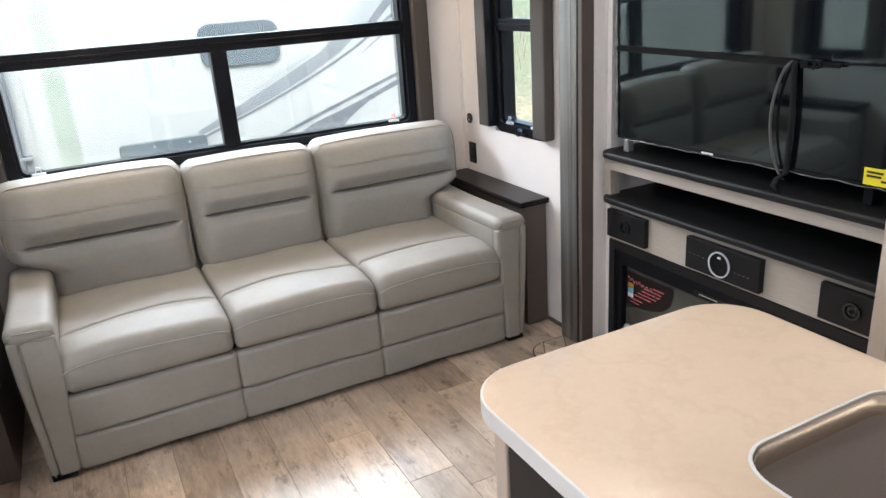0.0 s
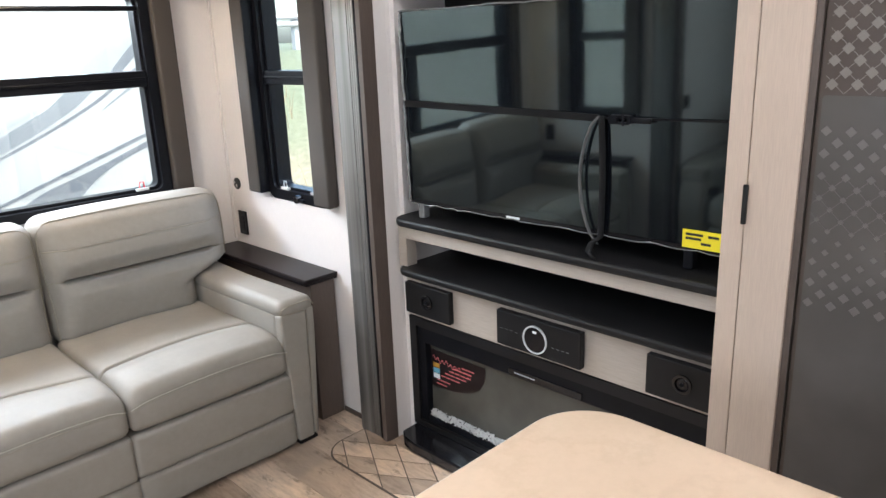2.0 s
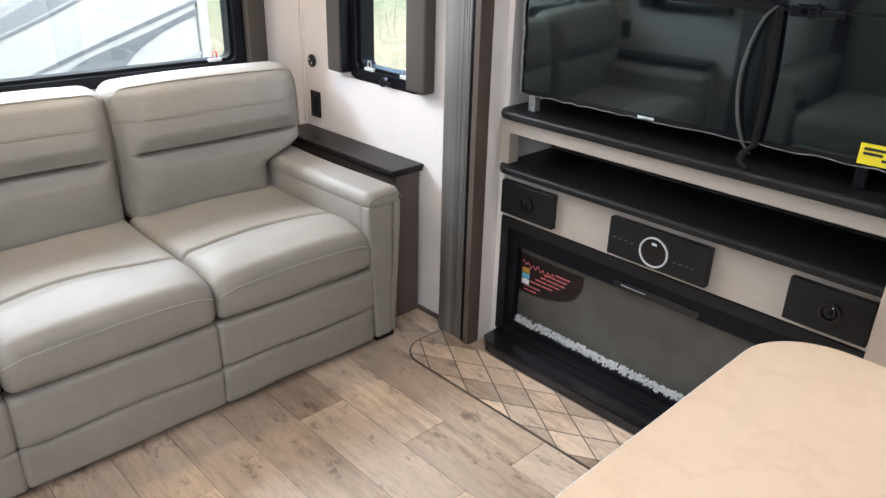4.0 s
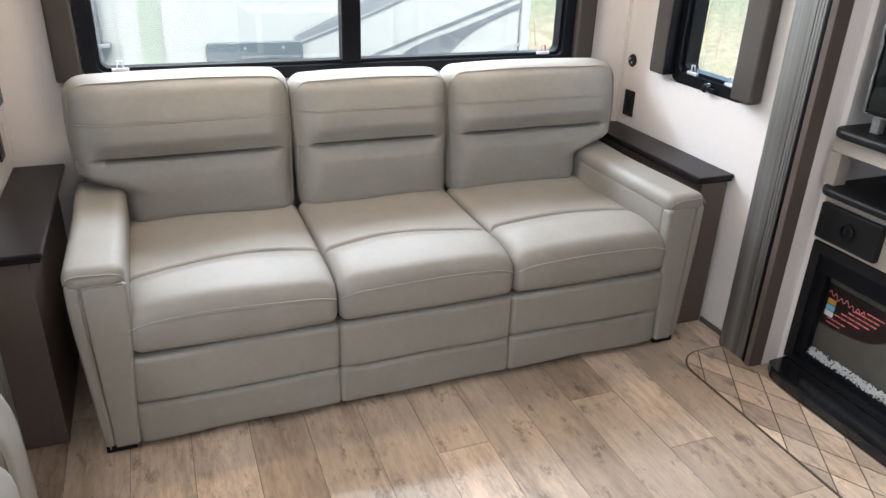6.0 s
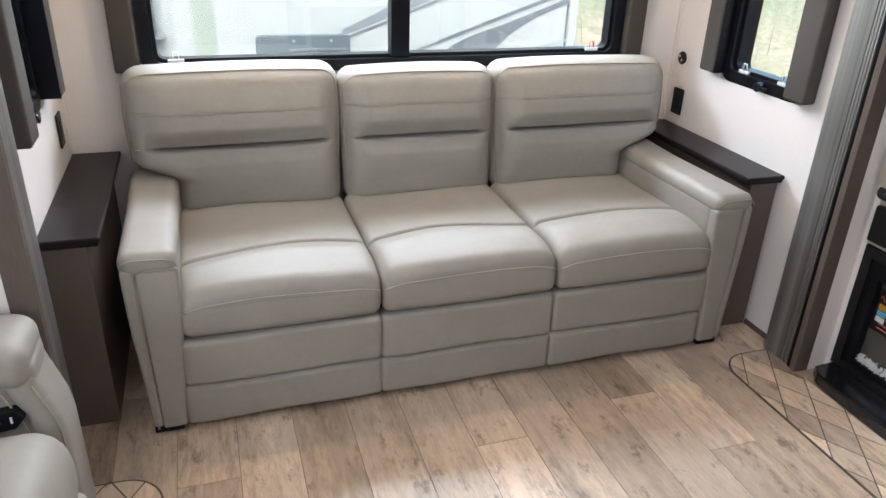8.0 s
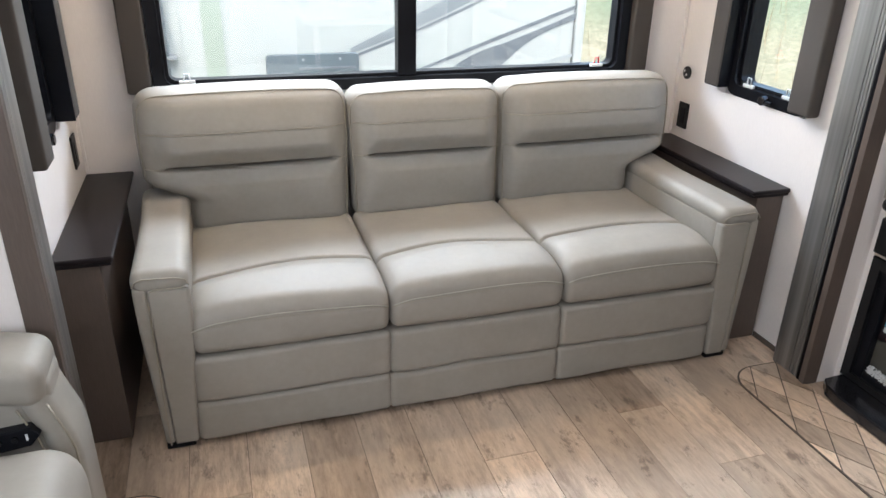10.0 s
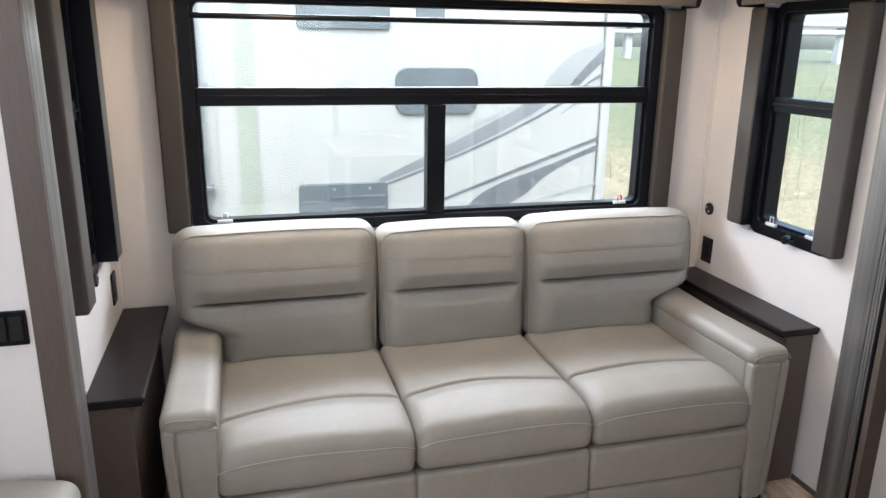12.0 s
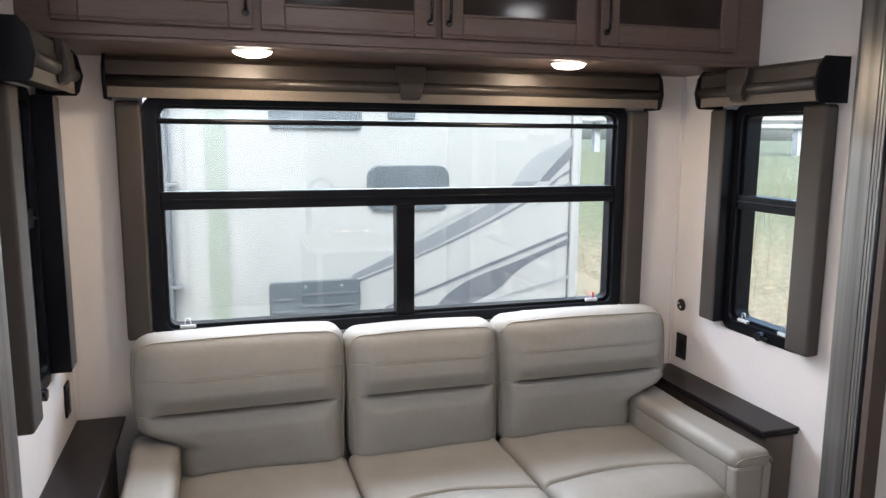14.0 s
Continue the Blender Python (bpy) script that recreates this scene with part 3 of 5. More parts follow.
# ---- sofa ----
MID = 0.056
sofa = thing("sofa", (MID, -0.45, 0), "three-seat greige leather sofa with padded backs and folded footrests", "sofa")
part("back_frame", soft_box(-1.02, 1.13, -0.11, -0.02, 0.05, 0.90, 0.03, 8, 3, 6), LEATHER, sofa)
part("base_frame", boxes((-0.98, 1.09, -0.83, -0.12, 0.035, 0.30)), BLACKMATTE, sofa)

SEATS = [(-0.898, -0.2675), (-0.2645, 0.3665), (0.3695, 1.008)]
BACKS = [(-0.893, -0.270, -0.140, 0.0, 1.022), (-0.258, 0.366, 0.0, 0.0, 0.998), (0.374, 0.998, 0.0, 0.170, 1.006)]
PINCH, BSEAM = 0.752, 0.878


def back_face(x, z, xa, xb, phase):
    """How far the front of a back cushion stands out."""
    u = (x - xa) / (xb - xa)
    side = sstep(0.0, 0.10, u) * sstep(1.0, 0.90, u)
    crease = sstep(0.08, 0.17, u) * sstep(0.93, 0.85, u)
    dome = 0.034 * max(0.0, math.sin(math.pi * max(0, min(1, (z - 0.45) / 0.57)))) ** 0.6
    roll = crease * (0.034 * sstep(PINCH - 0.002, PINCH + 0.075, z) * sstep(1.06, 0.84, z) + 0.016 * sstep(PINCH - 0.002, PINCH - 0.07, z) * sstep(0.48, 0.66, z))
    fold = -0.042 * crease * bump_at(z, PINCH - 0.003, 0.0065)
    wave = 0.004 * math.sin(7 * x + phase) * math.sin(9 * z + 2 * phase)
    pucker = 0.006 * (bump_at(u, 0.13, 0.03) + bump_at(u, 0.88, 0.03)) * bump_at(z, PINCH, 0.03)
    return side * (dome + wave - pucker) + roll + fold - 0.0015 * bump_at(z, BSEAM, 0.006)


for i, (xa, xb, wl, wr, ztop) in enumerate(BACKS):
    def warp(v, xa=xa, xb=xb, wl=wl, wr=wr, i=i):
        x, y, z = v
        front = sstep(-0.12, -0.20, y)
        u = (x - xa) / (xb - xa)
        y2 = y - front * back_face(x, z, xa, xb, 1.7 * i) - 0.05 * (1.02 - z) / 0.55 + 0.025
        wing = sstep(0.612, 0.705, z)
        z2 = z + 0.010 * math.sin(math.pi * u) * sstep(0.8, 1.0, z)
        x2 = x + wl * wing * sstep(0.55, 0.0, u) + wr * wing * sstep(0.45, 1.0, u)
        x2 += 0.012 * (u - 0.5) * 2 * bump_at(z, 0.85, 0.16)
        return Vector((x2, y2, z2))
    bk = part("back_cushion", soft_box(xa, xb, -0.215, -0.06, 0.475, ztop, 0.060, 26, 5, 150, warp), LEATHER, sofa)

    def on_back(x, z, off=0.0015, warp=warp):
        v = warp(Vector((x, -0.215, z)))
        return v + Vector((0, -off, 0))
    xs = [xa + 0.02 + (xb - xa - 0.04) * k / 24 for k in range(25)]
    part("piping", tube([on_back(x, BSEAM) for x in xs], 0.0022), SEAM, bk)
    for a, b in ((0.02, 0.15), (0.87, 0.98)):
        part("piping", tube([on_back(xa + (xb - xa) * (a + (b - a) * k / 5), PINCH) for k in range(6)], 0.0018), SEAM, bk)
    e = 0.014
    edge = [(xa + e, 0.48 + 0.45 * k / 14) for k in range(15)]
    edge += [(xa + e + 0.055 * (1 - math.cos(radians(a))), ztop - 0.075 + 0.058 * math.sin(radians(a))) for a in (20, 40, 60, 80)]
    edge += [(xa + 0.075 + (xb - xa - 0.15) * k / 16, ztop - 0.016) for k in range(17)]
    edge += [(xb - e - 0.055 * (1 - math.cos(radians(a))), ztop - 0.075 + 0.058 * math.sin(radians(a))) for a in (80, 60, 40, 20)]
    edge += [(xb - e, 0.93 - 0.45 * k / 14) for k in range(15)]
    part("edge_piping", tube([warp(Vector((x, -0.199, z))) for x, z in edge], 0.0026), SEAM, bk)

FOLD = -0.665
for i, (xa, xb) in enumerate(SEATS):
    def warp(v, xa=xa, xb=xb, i=i):
        x, y, z = v
        u = (x - xa) / (xb - xa)
        top = sstep(0.42, 0.49, z)
        cr = sstep(0.0, 0.1, u) * sstep(1.0, 0.9, u)
        bow = FOLD + 0.040 * math.sin(math.pi * u) - (0.045 * (1 - u) ** 2 if i == 0 else 0)
        front = sstep(bow + 0.005, bow - 0.10, y)
        dz = top * (0.016 * math.sin(math.pi * u) * (0.6 + 0.4 * front) + 0.014 * front * cr - 0.030 * (0.5 + 0.5 * cr) * bump_at(y, bow, 0.0075))
        dz += top * 0.004 * math.sin(11 * x + 2 * i) * math.sin(9 * y + i)
        dz -= top * 0.034 * max(0.0, (-0.76 - y) / 0.145) ** 2 * (1 - 0.3 * math.sin(math.pi * u))
        face = sstep(-0.80, -0.90, y)
        dy = -face * (0.010 * math.sin(math.pi * max(0, min(1, (z - 0.33) / 0.17))) + 0.008 * math.sin(math.pi * u)) + 0.0015 * face * bump_at(z, 0.458, 0.006)
        return Vector((x, y + dy, z + dz))
    st = part("seat_cushion", soft_box(xa, xb, -0.905, -0.19, 0.347, 0.511, 0.034, 24, 140, 14, warp), LEATHER, sofa)
    xs = [xa + 0.006 + (xb - xa - 0.012) * k / 20 for k in range(21)]
    part("piping", tube([warp(Vector((x, -0.9055, 0.458))) + Vector((0, -0.0005, 0)) for x in xs], 0.0013), SEAM, st)
    part("stitching", tube([warp(Vector((x, -0.9045, 0.468))) + Vector((0, -0.0008, 0.001)) for x in xs], 0.0011, 4), STITCH, st, "pale stitching")

    def puff(v, xa=xa, xb=xb, i=i):
        x, y, z = v
        u = (x - xa) / (xb - xa)
        f = sstep(-0.87, -0.900, y)
        return Vector((x, y - f * (0.008 * max(0.0, math.sin(math.pi * u)) ** 0.5 + 0.003 * math.sin(13 * x + 17 * z + i) - 0.006 * bump_at(u, 0.02, 0.03) * bump_at(z, 0.16, 0.03)), z + 0.003 * math.sin(9 * x + i)))
    part("footrest_upper", soft_box(xa - 0.004 - 0.012 * (i == 0), xb + 0.004 + 0.012 * (i == 2), -0.904, -0.82, 0.170, 0.344, 0.022, 16, 3, 8, puff), LEATHER, sofa)
    part("footrest_lower", soft_box(xa - 0.006 - 0.012 * (i == 0), xb + 0.006 + 0.012 * (i == 2), -0.900, -0.82, 0.022, 0.172, 0.022, 16, 3, 8, puff), LEATHER, sofa)


def sofa_arm(side):
    """Built for the west side and turned over for the east one."""
    def fix(bm):
        return mirrored(bm, MID) if side > 0 else bm

    def lean(v):
        x, y, z = v
        outer, inner = sstep(-0.958, -1.038, x), sstep(-0.968, -0.882, x)
        low = sstep(0.56, 0.0, z)
        return Vector((x + outer * (0.024 * low - 0.01 * sstep(-0.5, -0.12, y)) - 0.034 * inner * low, y, z + 0.004 * math.sin(5 * y)))
    arm = part("arm", fix(soft_box(-1.04, -0.8825, -0.872, -0.10, 0.03, 0.61, 0.03, 4, 14, 12, lean)), LEATHER, sofa)
    part("arm_cap", fix(soft_box(-1.046, -0.88, -0.905, -0.10, 0.570, 0.648, 0.036, 6, 14, 5, lean)), LEATHER, arm)
    part("arm_front", fix(soft_box(-1.002, -0.88, -0.908, -0.86, 0.025, 0.594, 0.012, 5, 3, 14, lean)), LEATHER, arm)
    part("arm_side_wrap", fix(soft_box(-1.042, -1.0015, -0.904, -0.86, 0.03, 0.60, 0.012, 3, 3, 12, lean)), LEATHER, arm)
    line = [(-1.002, -0.9035, 0.03 + 0.55 * k / 12) for k in range(13)] + [(-0.993, -0.905, 0.592), (-0.978, -0.906, 0.597), (-0.888, -0.906, 0.597)]
    part("piping", fix(tube(line, 0.0028)), SEAM, arm)
    top = [(-1.04, -0.903, 0.61), (-1.028, -0.905, 0.628), (-1.008, -0.905, 0.634), (-0.918, -0.905, 0.630), (-0.89, -0.905, 0.622), (-0.881, -0.90, 0.60)]
    part("piping", fix(tube(top, 0.0024)), SEAM, arm)
    part("foot", fix(boxes((-1.018, -0.928, -0.885, -0.81, 0.0005, 0.028), bevel=0.003)), BLACK, sofa, "low black foot")


sofa_arm(-1)
sofa_arm(1)

# ---- recliner ----
rc = thing("recliner_chair", (-1.55, -1.68, 0), "pale greige leather recliner with padded arms and black controls", "recliner")


def rsoft(name, a, r, n=(8, 6, 6), warp=None, parent=rc, label=""):
    return part(name, soft_box(*a, r, *n, warp), LEATHER, parent, label)


for y0, y1 in ((-1.375, -1.175), (-2.165, -1.965)):
    am = rsoft("arm", (-2.05, -1.19, y0 + 0.022, y1 - 0.022, 0.05, 0.62), 0.03, (10, 4, 6))
    rsoft("arm_pad", (-2.0, -1.195, y0, y1, 0.572, 0.69), 0.042, (10, 5, 4), lambda v: v + Vector((0, 0, -0.025 * sstep(-1.36, -1.2, v.x))), am)
    part("piping", tube([(-1.208, y0 + 0.02 + (y1 - y0 - 0.04) * k / 8, 0.578 + 0.006 * math.sin(math.pi * k / 8)) for k in range(9)], 0.004), SEAM, am)
    rsoft("arm_front", (-1.225, -1.15, y0 + 0.012, y1 - 0.012, 0.05, 0.61), 0.035, (4, 4, 8), lambda v: v + Vector((-0.05 * sstep(0.40, 0.62, v.z), 0, 0)), am)
    for xe in (-1.222, -1.160):
        line = [(xe - 0.05 * sstep(0.40, 0.62, z), y0 + (0.0115 if xe < -1.2 else 0.020), z) for z in [0.06 + 0.045 * k for k in range(12)]]
        part("seam", tube(line, 0.0028), SEAM, am)
rsoft("seat_cushion", (-1.85, -1.125, -1.962, -1.378, 0.25, 0.485), 0.09, (14, 12, 6), lambda v: v + Vector((0, 0, 0.02 * math.sin(math.pi * (v.y + 1.962) / 0.584) * sstep(0.4, 0.48, v.z))))
rsoft("footrest", (-1.19, -1.12, -1.95, -1.40, 0.05, 0.28), 0.03, (3, 8, 6))
rsoft("back_cushion", (-2.25, -1.85, -1.96, -1.38, 0.35, 1.05), 0.09, (6, 10, 14))
pn = part("control_panel", prism([(-1.38, 0.445), (-1.245, 0.462), (-1.222, 0.488), (-1.24, 0.512), (-1.38, 0.50)], 'y', -1.379, -1.350, 0.002), BLACK, rc, "black control panel")
for k in range(3):
    part("button", cylinder((-1.345 + 0.035 * k, 0.478 + 0.004 * k), 0.008, 'y', -1.383, -1.3792, 12), BLACKGLOSS, pn)
part("indicator", boxes((-1.252, -1.247, -1.381, -1.3792, 0.480, 0.497)), PALE, pn, "white indicator bar")

# ---- wall switch ----
sw = thing("light_switch", (-1.31, YM, 1.01), "black rocker switch plate on the white wall", "switch")
part("plate", boxes((-1.355, -1.272, YM - 0.009, YM - 0.0005, 1.012, 1.098), bevel=0.003), BLACK, sw)
for k in range(2):
    part("rocker", boxes((-1.345 + 0.035 * k, -1.316 + 0.035 * k, YM - 0.014, YM - 0.0092, 1.025, 1.085), bevel=0.002), BLACKMATTE, sw)

# ---- overhead cabinet ----
oc = thing("overhead_cabinet", (MID, -0.21, 2.029), "dark-stained wooden overhead cabinet with four glazed doors", "cabinet")
CF = -0.45
part("body", boxes((XL + 0.001, XR - 0.001, CF + 0.02, YB - 0.001, 2.042, TOP - 0.002)), CABWOOD, oc)
part("bottom_moulding", boxes((XL + 0.001, XR - 0.001, CF - 0.004, CF + 0.0195, 2.029, 2.046), bevel=0.004), CABWOOD, oc)
part("face_frame", boxes((XL + 0.001, XR - 0.001, CF, CF + 0.0195, 2.0465, TOP - 0.002), bevel=0.002), CABWOOD, oc)
part("underside", boxes((XL + 0.001, XR - 0.001, CF + 0.02, YB - 0.001, 2.032, 2.0415)), CABWOOD, oc)
GLOSSPANEL = mottled("smoked_glass_panel", (0.028, 0.020, 0.018), 0.12, 0.2, bump=0.0, spec=0.22)
for a, b, hs in ((-1.165, -0.588, 1), (-0.563, 0.012, 1), (0.035, 0.613, -1), (0.637, 1.225, -1)):
    z0, z1, e = 2.083, TOP - 0.02, 0.075
    dr = part("door", boxes((a, a + e, CF - 0.021, CF - 0.001, z0, z1), (b - e, b, CF - 0.021, CF - 0.001, z0, z1),
                            (a + e, b - e, CF - 0.020, CF - 0.001, z0, z0 + e), (a + e, b - e, CF - 0.020, CF - 0.001, z1 - e, z1), bevel=0.004), CABWOOD, oc)
    part("glass_panel", boxes((a + e - 0.006, b - e + 0.006, CF - 0.012, CF - 0.008, z0 + e - 0.006, z1 - e + 0.006)), GLOSSPANEL, dr, "smoked glass")
    part("inner_bead", boxes((a + e + 0.0005, b - e - 0.0005, CF - 0.018, CF - 0.0125, z0 + e + 0.0005, z0 + e + 0.008), bevel=0.002), CABWOOD, dr)
    part("edge_bead", boxes((a + 0.004, b - 0.004, CF - 0.026, CF - 0.0215, z0 + 0.010, z0 + 0.016), bevel=0.002), CABWOOD, dr)
    xh = b - 0.022 if hs > 0 else a + 0.022
    hd = part("handle", tube([(xh, CF - 0.023, 2.133), (xh, CF - 0.045, 2.138), (xh, CF - 0.050, 2.168), (xh, CF - 0.050, 2.218), (xh, CF - 0.045, 2.248), (xh, CF - 0.023, 2.253)], 0.0055, 8), BLACKGLOSS, dr, "black bar handle")
    part("base_knob", cylinder((xh, 2.131), 0.011, 'y', CF - 0.034, CF - 0.0215, 14, 0.002), BLACKGLOSS, dr)
for x in (-0.587, 0.568):
    lt = thing("puck_light", (x, -0.36, 2.014), "small round lit puck light under the cabinet", "light", "puck lights")
    part("rim", cylinder((x, -0.36), 0.068, 'z', 2.024, 2.0318, 28, 0.002), PALE, lt)
    bm = bmesh.new()
    bmesh.ops.create_uvsphere(bm, u_segments=24, v_segments=12, radius=1.0)
    for v in bm.verts:
        v.co = Vector((x + 0.060 * v.co.x, -0.36 + 0.060 * v.co.y, 2.024 + 0.018 * min(0.0, v.co.z)))
    for f in bm.faces:
        f.smooth = True
    part("lens", bm, LAMPGLOW, lt, "glowing warm lens")
for i, (x, y) in enumerate(CEILING_LAMPS):
    lt = thing("ceiling_light", (x, y, TOP - 0.02), "round lit ceiling light", "light", "ceiling lights")
    part("rim", cylinder((x, y), 0.10, 'z', TOP - 0.012, TOP - 0.0008, 28, 0.003), PALE, lt)
    part("lens", cylinder((x, y), 0.082, 'z', TOP - 0.020, TOP - 0.0125, 28, 0.002), CEILGLOW, lt, "glowing lens")

# ---- entertainment centre ----
EX = 1.43          # face of the pale panels
PY = -2.518        # edge of the tall post
ec = thing("entertainment_center", (1.49, -1.83, 0), "pale wood entertainment centre with black shelves around a television", "entertainment center")
part("back_panel", boxes((1.716, FORE - 0.001, PY, YM - 0.001, 0.001, TOP - 0.002)), LIGHTWOOD, ec)
part("recess_back", boxes((1.702, 1.7155, PY, -1.1775, 0.9725, 1.7795)), BLACKMATTE, ec, "black recess behind the television")
part("side_stile", boxes((EX + 0.003, 1.7155, -1.177, YM - 0.001, 0.001, TOP - 0.002), bevel=0.002), WALL, ec)
part("upper_panel", boxes((EX + 0.012, 1.534, PY, -1.1775, 1.78, TOP - 0.002), bevel=0.002), FASCIA, ec)
part("upper_moulding", boxes((EX - 0.012, EX + 0.0115, PY, -1.1775, 1.845, 1.865), bevel=0.004), FASCIA, ec)
part("fascia", boxes((EX, EX + 0.02, PY, -1.1775, 0.550, 0.737), bevel=0.001), FASCIA, ec)
part("shelf_rail", boxes((EX - 0.035, EX + 0.02, PY, -1.1775, 0.884, 0.9395), bevel=0.002), FASCIA, ec)
part("shelf_stile", boxes((EX - 0.035, EX + 0.02, -1.222, -1.178, 0.7685, 0.8835), bevel=0.002), FASCIA, ec)


def shelf_board(z0, z1, xf):
    o = [(1.701, PY), (1.701, -1.1785), (xf + 0.06, -1.1785)]
    o += [(xf + 0.06 - 0.06 * math.sin(radians(a)), -1.1785 - 0.06 * (1 - math.cos(radians(a)))) for a in (15, 30, 45, 60, 75, 90)]
    o += [(xf, PY)]
    return prism(o, 'z', z0, z1, 0.010)


part("upper_shelf", shelf_board(0.940, 0.972, 1.355), BLACKMATTE, ec, "black shelf below the television")
part("lower_shelf", shelf_board(0.7375, 0.768, 1.362), BLACKMATTE, ec, "black shelf")
part("shelf_backing", boxes((1.702, 1.7155, PY, -1.1785, 0.7685, 0.8835)), BLACKMATTE, ec, "black recess back")
part("surround", boxes((EX, EX + 0.10, PY, -1.1775, 0.052, 0.075), (EX, EX + 0.10, -1.215, -1.1775, 0.0755, 0.5445), (EX, EX + 0.10, PY, -1.2155, 0.505, 0.5445)), BLACKMATTE, ec, "black fireplace surround")
hearth = [(1.53, -1.178), (1.350, -1.190), (1.318, -1.232), (1.306, -1.30), (1.306, PY), (1.53, PY)]
part("hearth_base", prism(hearth, 'z', 0.0065, 0.05, 0.006), BLACKGLOSS, ec, "glossy black hearth step")

# speakers and stereo
for y0, y1 in ((-1.437, -1.190), (-2.492, -2.268)):
    sp = thing("speaker", (EX - 0.012, (y0 + y1) / 2, 0.56), "flat black wall speaker with a round cone", "speaker", "speakers")
    part("housing", boxes((EX - 0.026, EX - 0.0005, y0, y1, 0.570, 0.700), bevel=0.004), BLACKMATTE, sp)
    yc = -1.316 if y0 > -2 else -2.388
    part("cone_rim", ring(round_rect(yc - 0.030, yc + 0.030, 0.606, 0.666, 0.0299, 6), round_rect(yc - 0.022, yc + 0.022, 0.614, 0.658, 0.0219, 6), 'x', EX - 0.033, EX - 0.0262), BLACKGLOSS, sp)
    part("cone", cylinder((yc, 0.636), 0.020, 'x', EX - 0.030, EX - 0.0263, 18, 0.004), BLACKGLOSS, sp)
    part("cone_cap", cylinder((yc, 0.636), 0.007, 'x', EX - 0.034, EX - 0.0303, 12, 0.002), BLACK, sp)
se = thing("stereo", (EX - 0.012, -1.83, 0.555), "flat black stereo panel with a ringed dial", "stereo")
part("faceplate", boxes((EX - 0.028, EX - 0.0005, -2.033, -1.676, 0.569, 0.699), bevel=0.003), BLACKMATTE, se)
part("dial_ring", ring(round_rect(-1.901, -1.799, 0.577, 0.679, 0.0509, 8), round_rect(-1.896, -1.804, 0.582, 0.674, 0.0459, 8), 'x', EX - 0.034, EX - 0.0282), DIAL, se, "pale metal ring")
part("dial", cylinder((-1.850, 0.628), 0.0455, 'x', EX - 0.032, EX - 0.0283, 28, 0.002), BLACKGLOSS, se)
part("dial_mark", boxes((EX - 0.0335, EX - 0.0322, -1.858, -1.842, 0.652, 0.660)), PALE, se)
for y, z in [(-1.70 - 0.022 * k, 0.634) for k in range(3)] + [(-1.768, 0.632), (-1.925, 0.618), (-1.945, 0.618), (-1.965, 0.618), (-1.985, 0.618)]:
    part("mark", boxes((EX - 0.0292, EX - 0.0282, y - 0.005, y + 0.005, z - 0.0009, z + 0.0009)), RVGREY, se)

# fireplace
fp = thing("electric_fireplace", (EX + 0.05, -1.85, 0.0755), "black electric fireplace with clear crystal embers behind glass", "fireplace")
part("firebox", boxes((EX + 0.085, EX + 0.1, PY, -1.2155, 0.076, 0.5045)), BLACKMATTE, fp)
part("glass_front", boxes((EX + 0.040, EX + 0.043, PY, -1.2555, 0.125, 0.435)), FIREGLASS, fp, "dark glass front")
part("top_trim", boxes((EX + 0.010, EX + 0.084, PY, -1.2155, 0.436, 0.5045), bevel=0.002), BLACK, fp)
part("side_trim", boxes((EX + 0.012, EX + 0.084, -1.255, -1.2157, 0.076, 0.4355), bevel=0.002), BLACK, fp)
part("sill", boxes((EX + 0.015, EX + 0.084, PY, -1.2555, 0.076, 0.104), bevel=0.003), BLACK, fp)
part("vent", boxes((EX + 0.004, EX + 0.0095, -2.02, -1.70, 0.440, 0.468), bevel=0.002), BLACKGLOSS, fp)
for k in range(8):
    part("vent_mark", boxes((EX + 0.0025, EX + 0.0038, -1.735 - 0.012 * k - 0.004, -1.735 - 0.012 * k + 0.004, 0.454, 0.457)), PALE, fp)
rng = random.Random(4)
bm = bmesh.new()
for k in range(2300):
    y = rng.uniform(PY + 0.01, -1.262)
    s = rng.uniform(0.0022, 0.0055)
    c = Vector((EX + rng.uniform(0.016, 0.037), y, 0.104 + rng.uniform(0.003, 0.030)))
    m = Matrix.Translation(c) @ Euler((rng.uniform(0, 6), rng.uniform(0, 6), rng.uniform(0, 6))).to_matrix().to_4x4() @ Matrix.Diagonal((s, s * rng.uniform(0.6, 1), s * rng.uniform(0.5, 1), 1))
    bmesh.ops.create_icosphere(bm, subdivisions=1, radius=1.0, matrix=m) if k % 3 == 0 else bmesh.ops.create_cube(bm, size=1.4, matrix=m)
tagged(part("crystal_bed", bm, CRYSTAL, fp, "strip of clear crystal chips"), kind="stuff")
# sticker in the corner of the glass: a quarter disc with coral print
XS = EX + 0.0392
disc = [(-1.257, 0.405)] + [(-1.257 - 0.30 * math.sin(radians(a)) ** 0.8, 0.405 - 0.165 * math.cos(radians(a)) ** 0.7) for a in range(0, 91, 9)]
stk = part("sticker", prism(disc, 'x', XS - 0.001, XS), DARKRED, fp, "dark quarter-round sticker with coral print")
script = [(-1.268 - 0.0021 * k, 0.368 - 0.0002 * k + 0.009 * math.sin(k * 0.55) + 0.004 * math.sin(k * 0.21)) for k in range(75)]
part("script_mark", tube([(XS - 0.002, y, z) for y, z in script], 0.0016, 4), PINK, stk, "coral script squiggle")
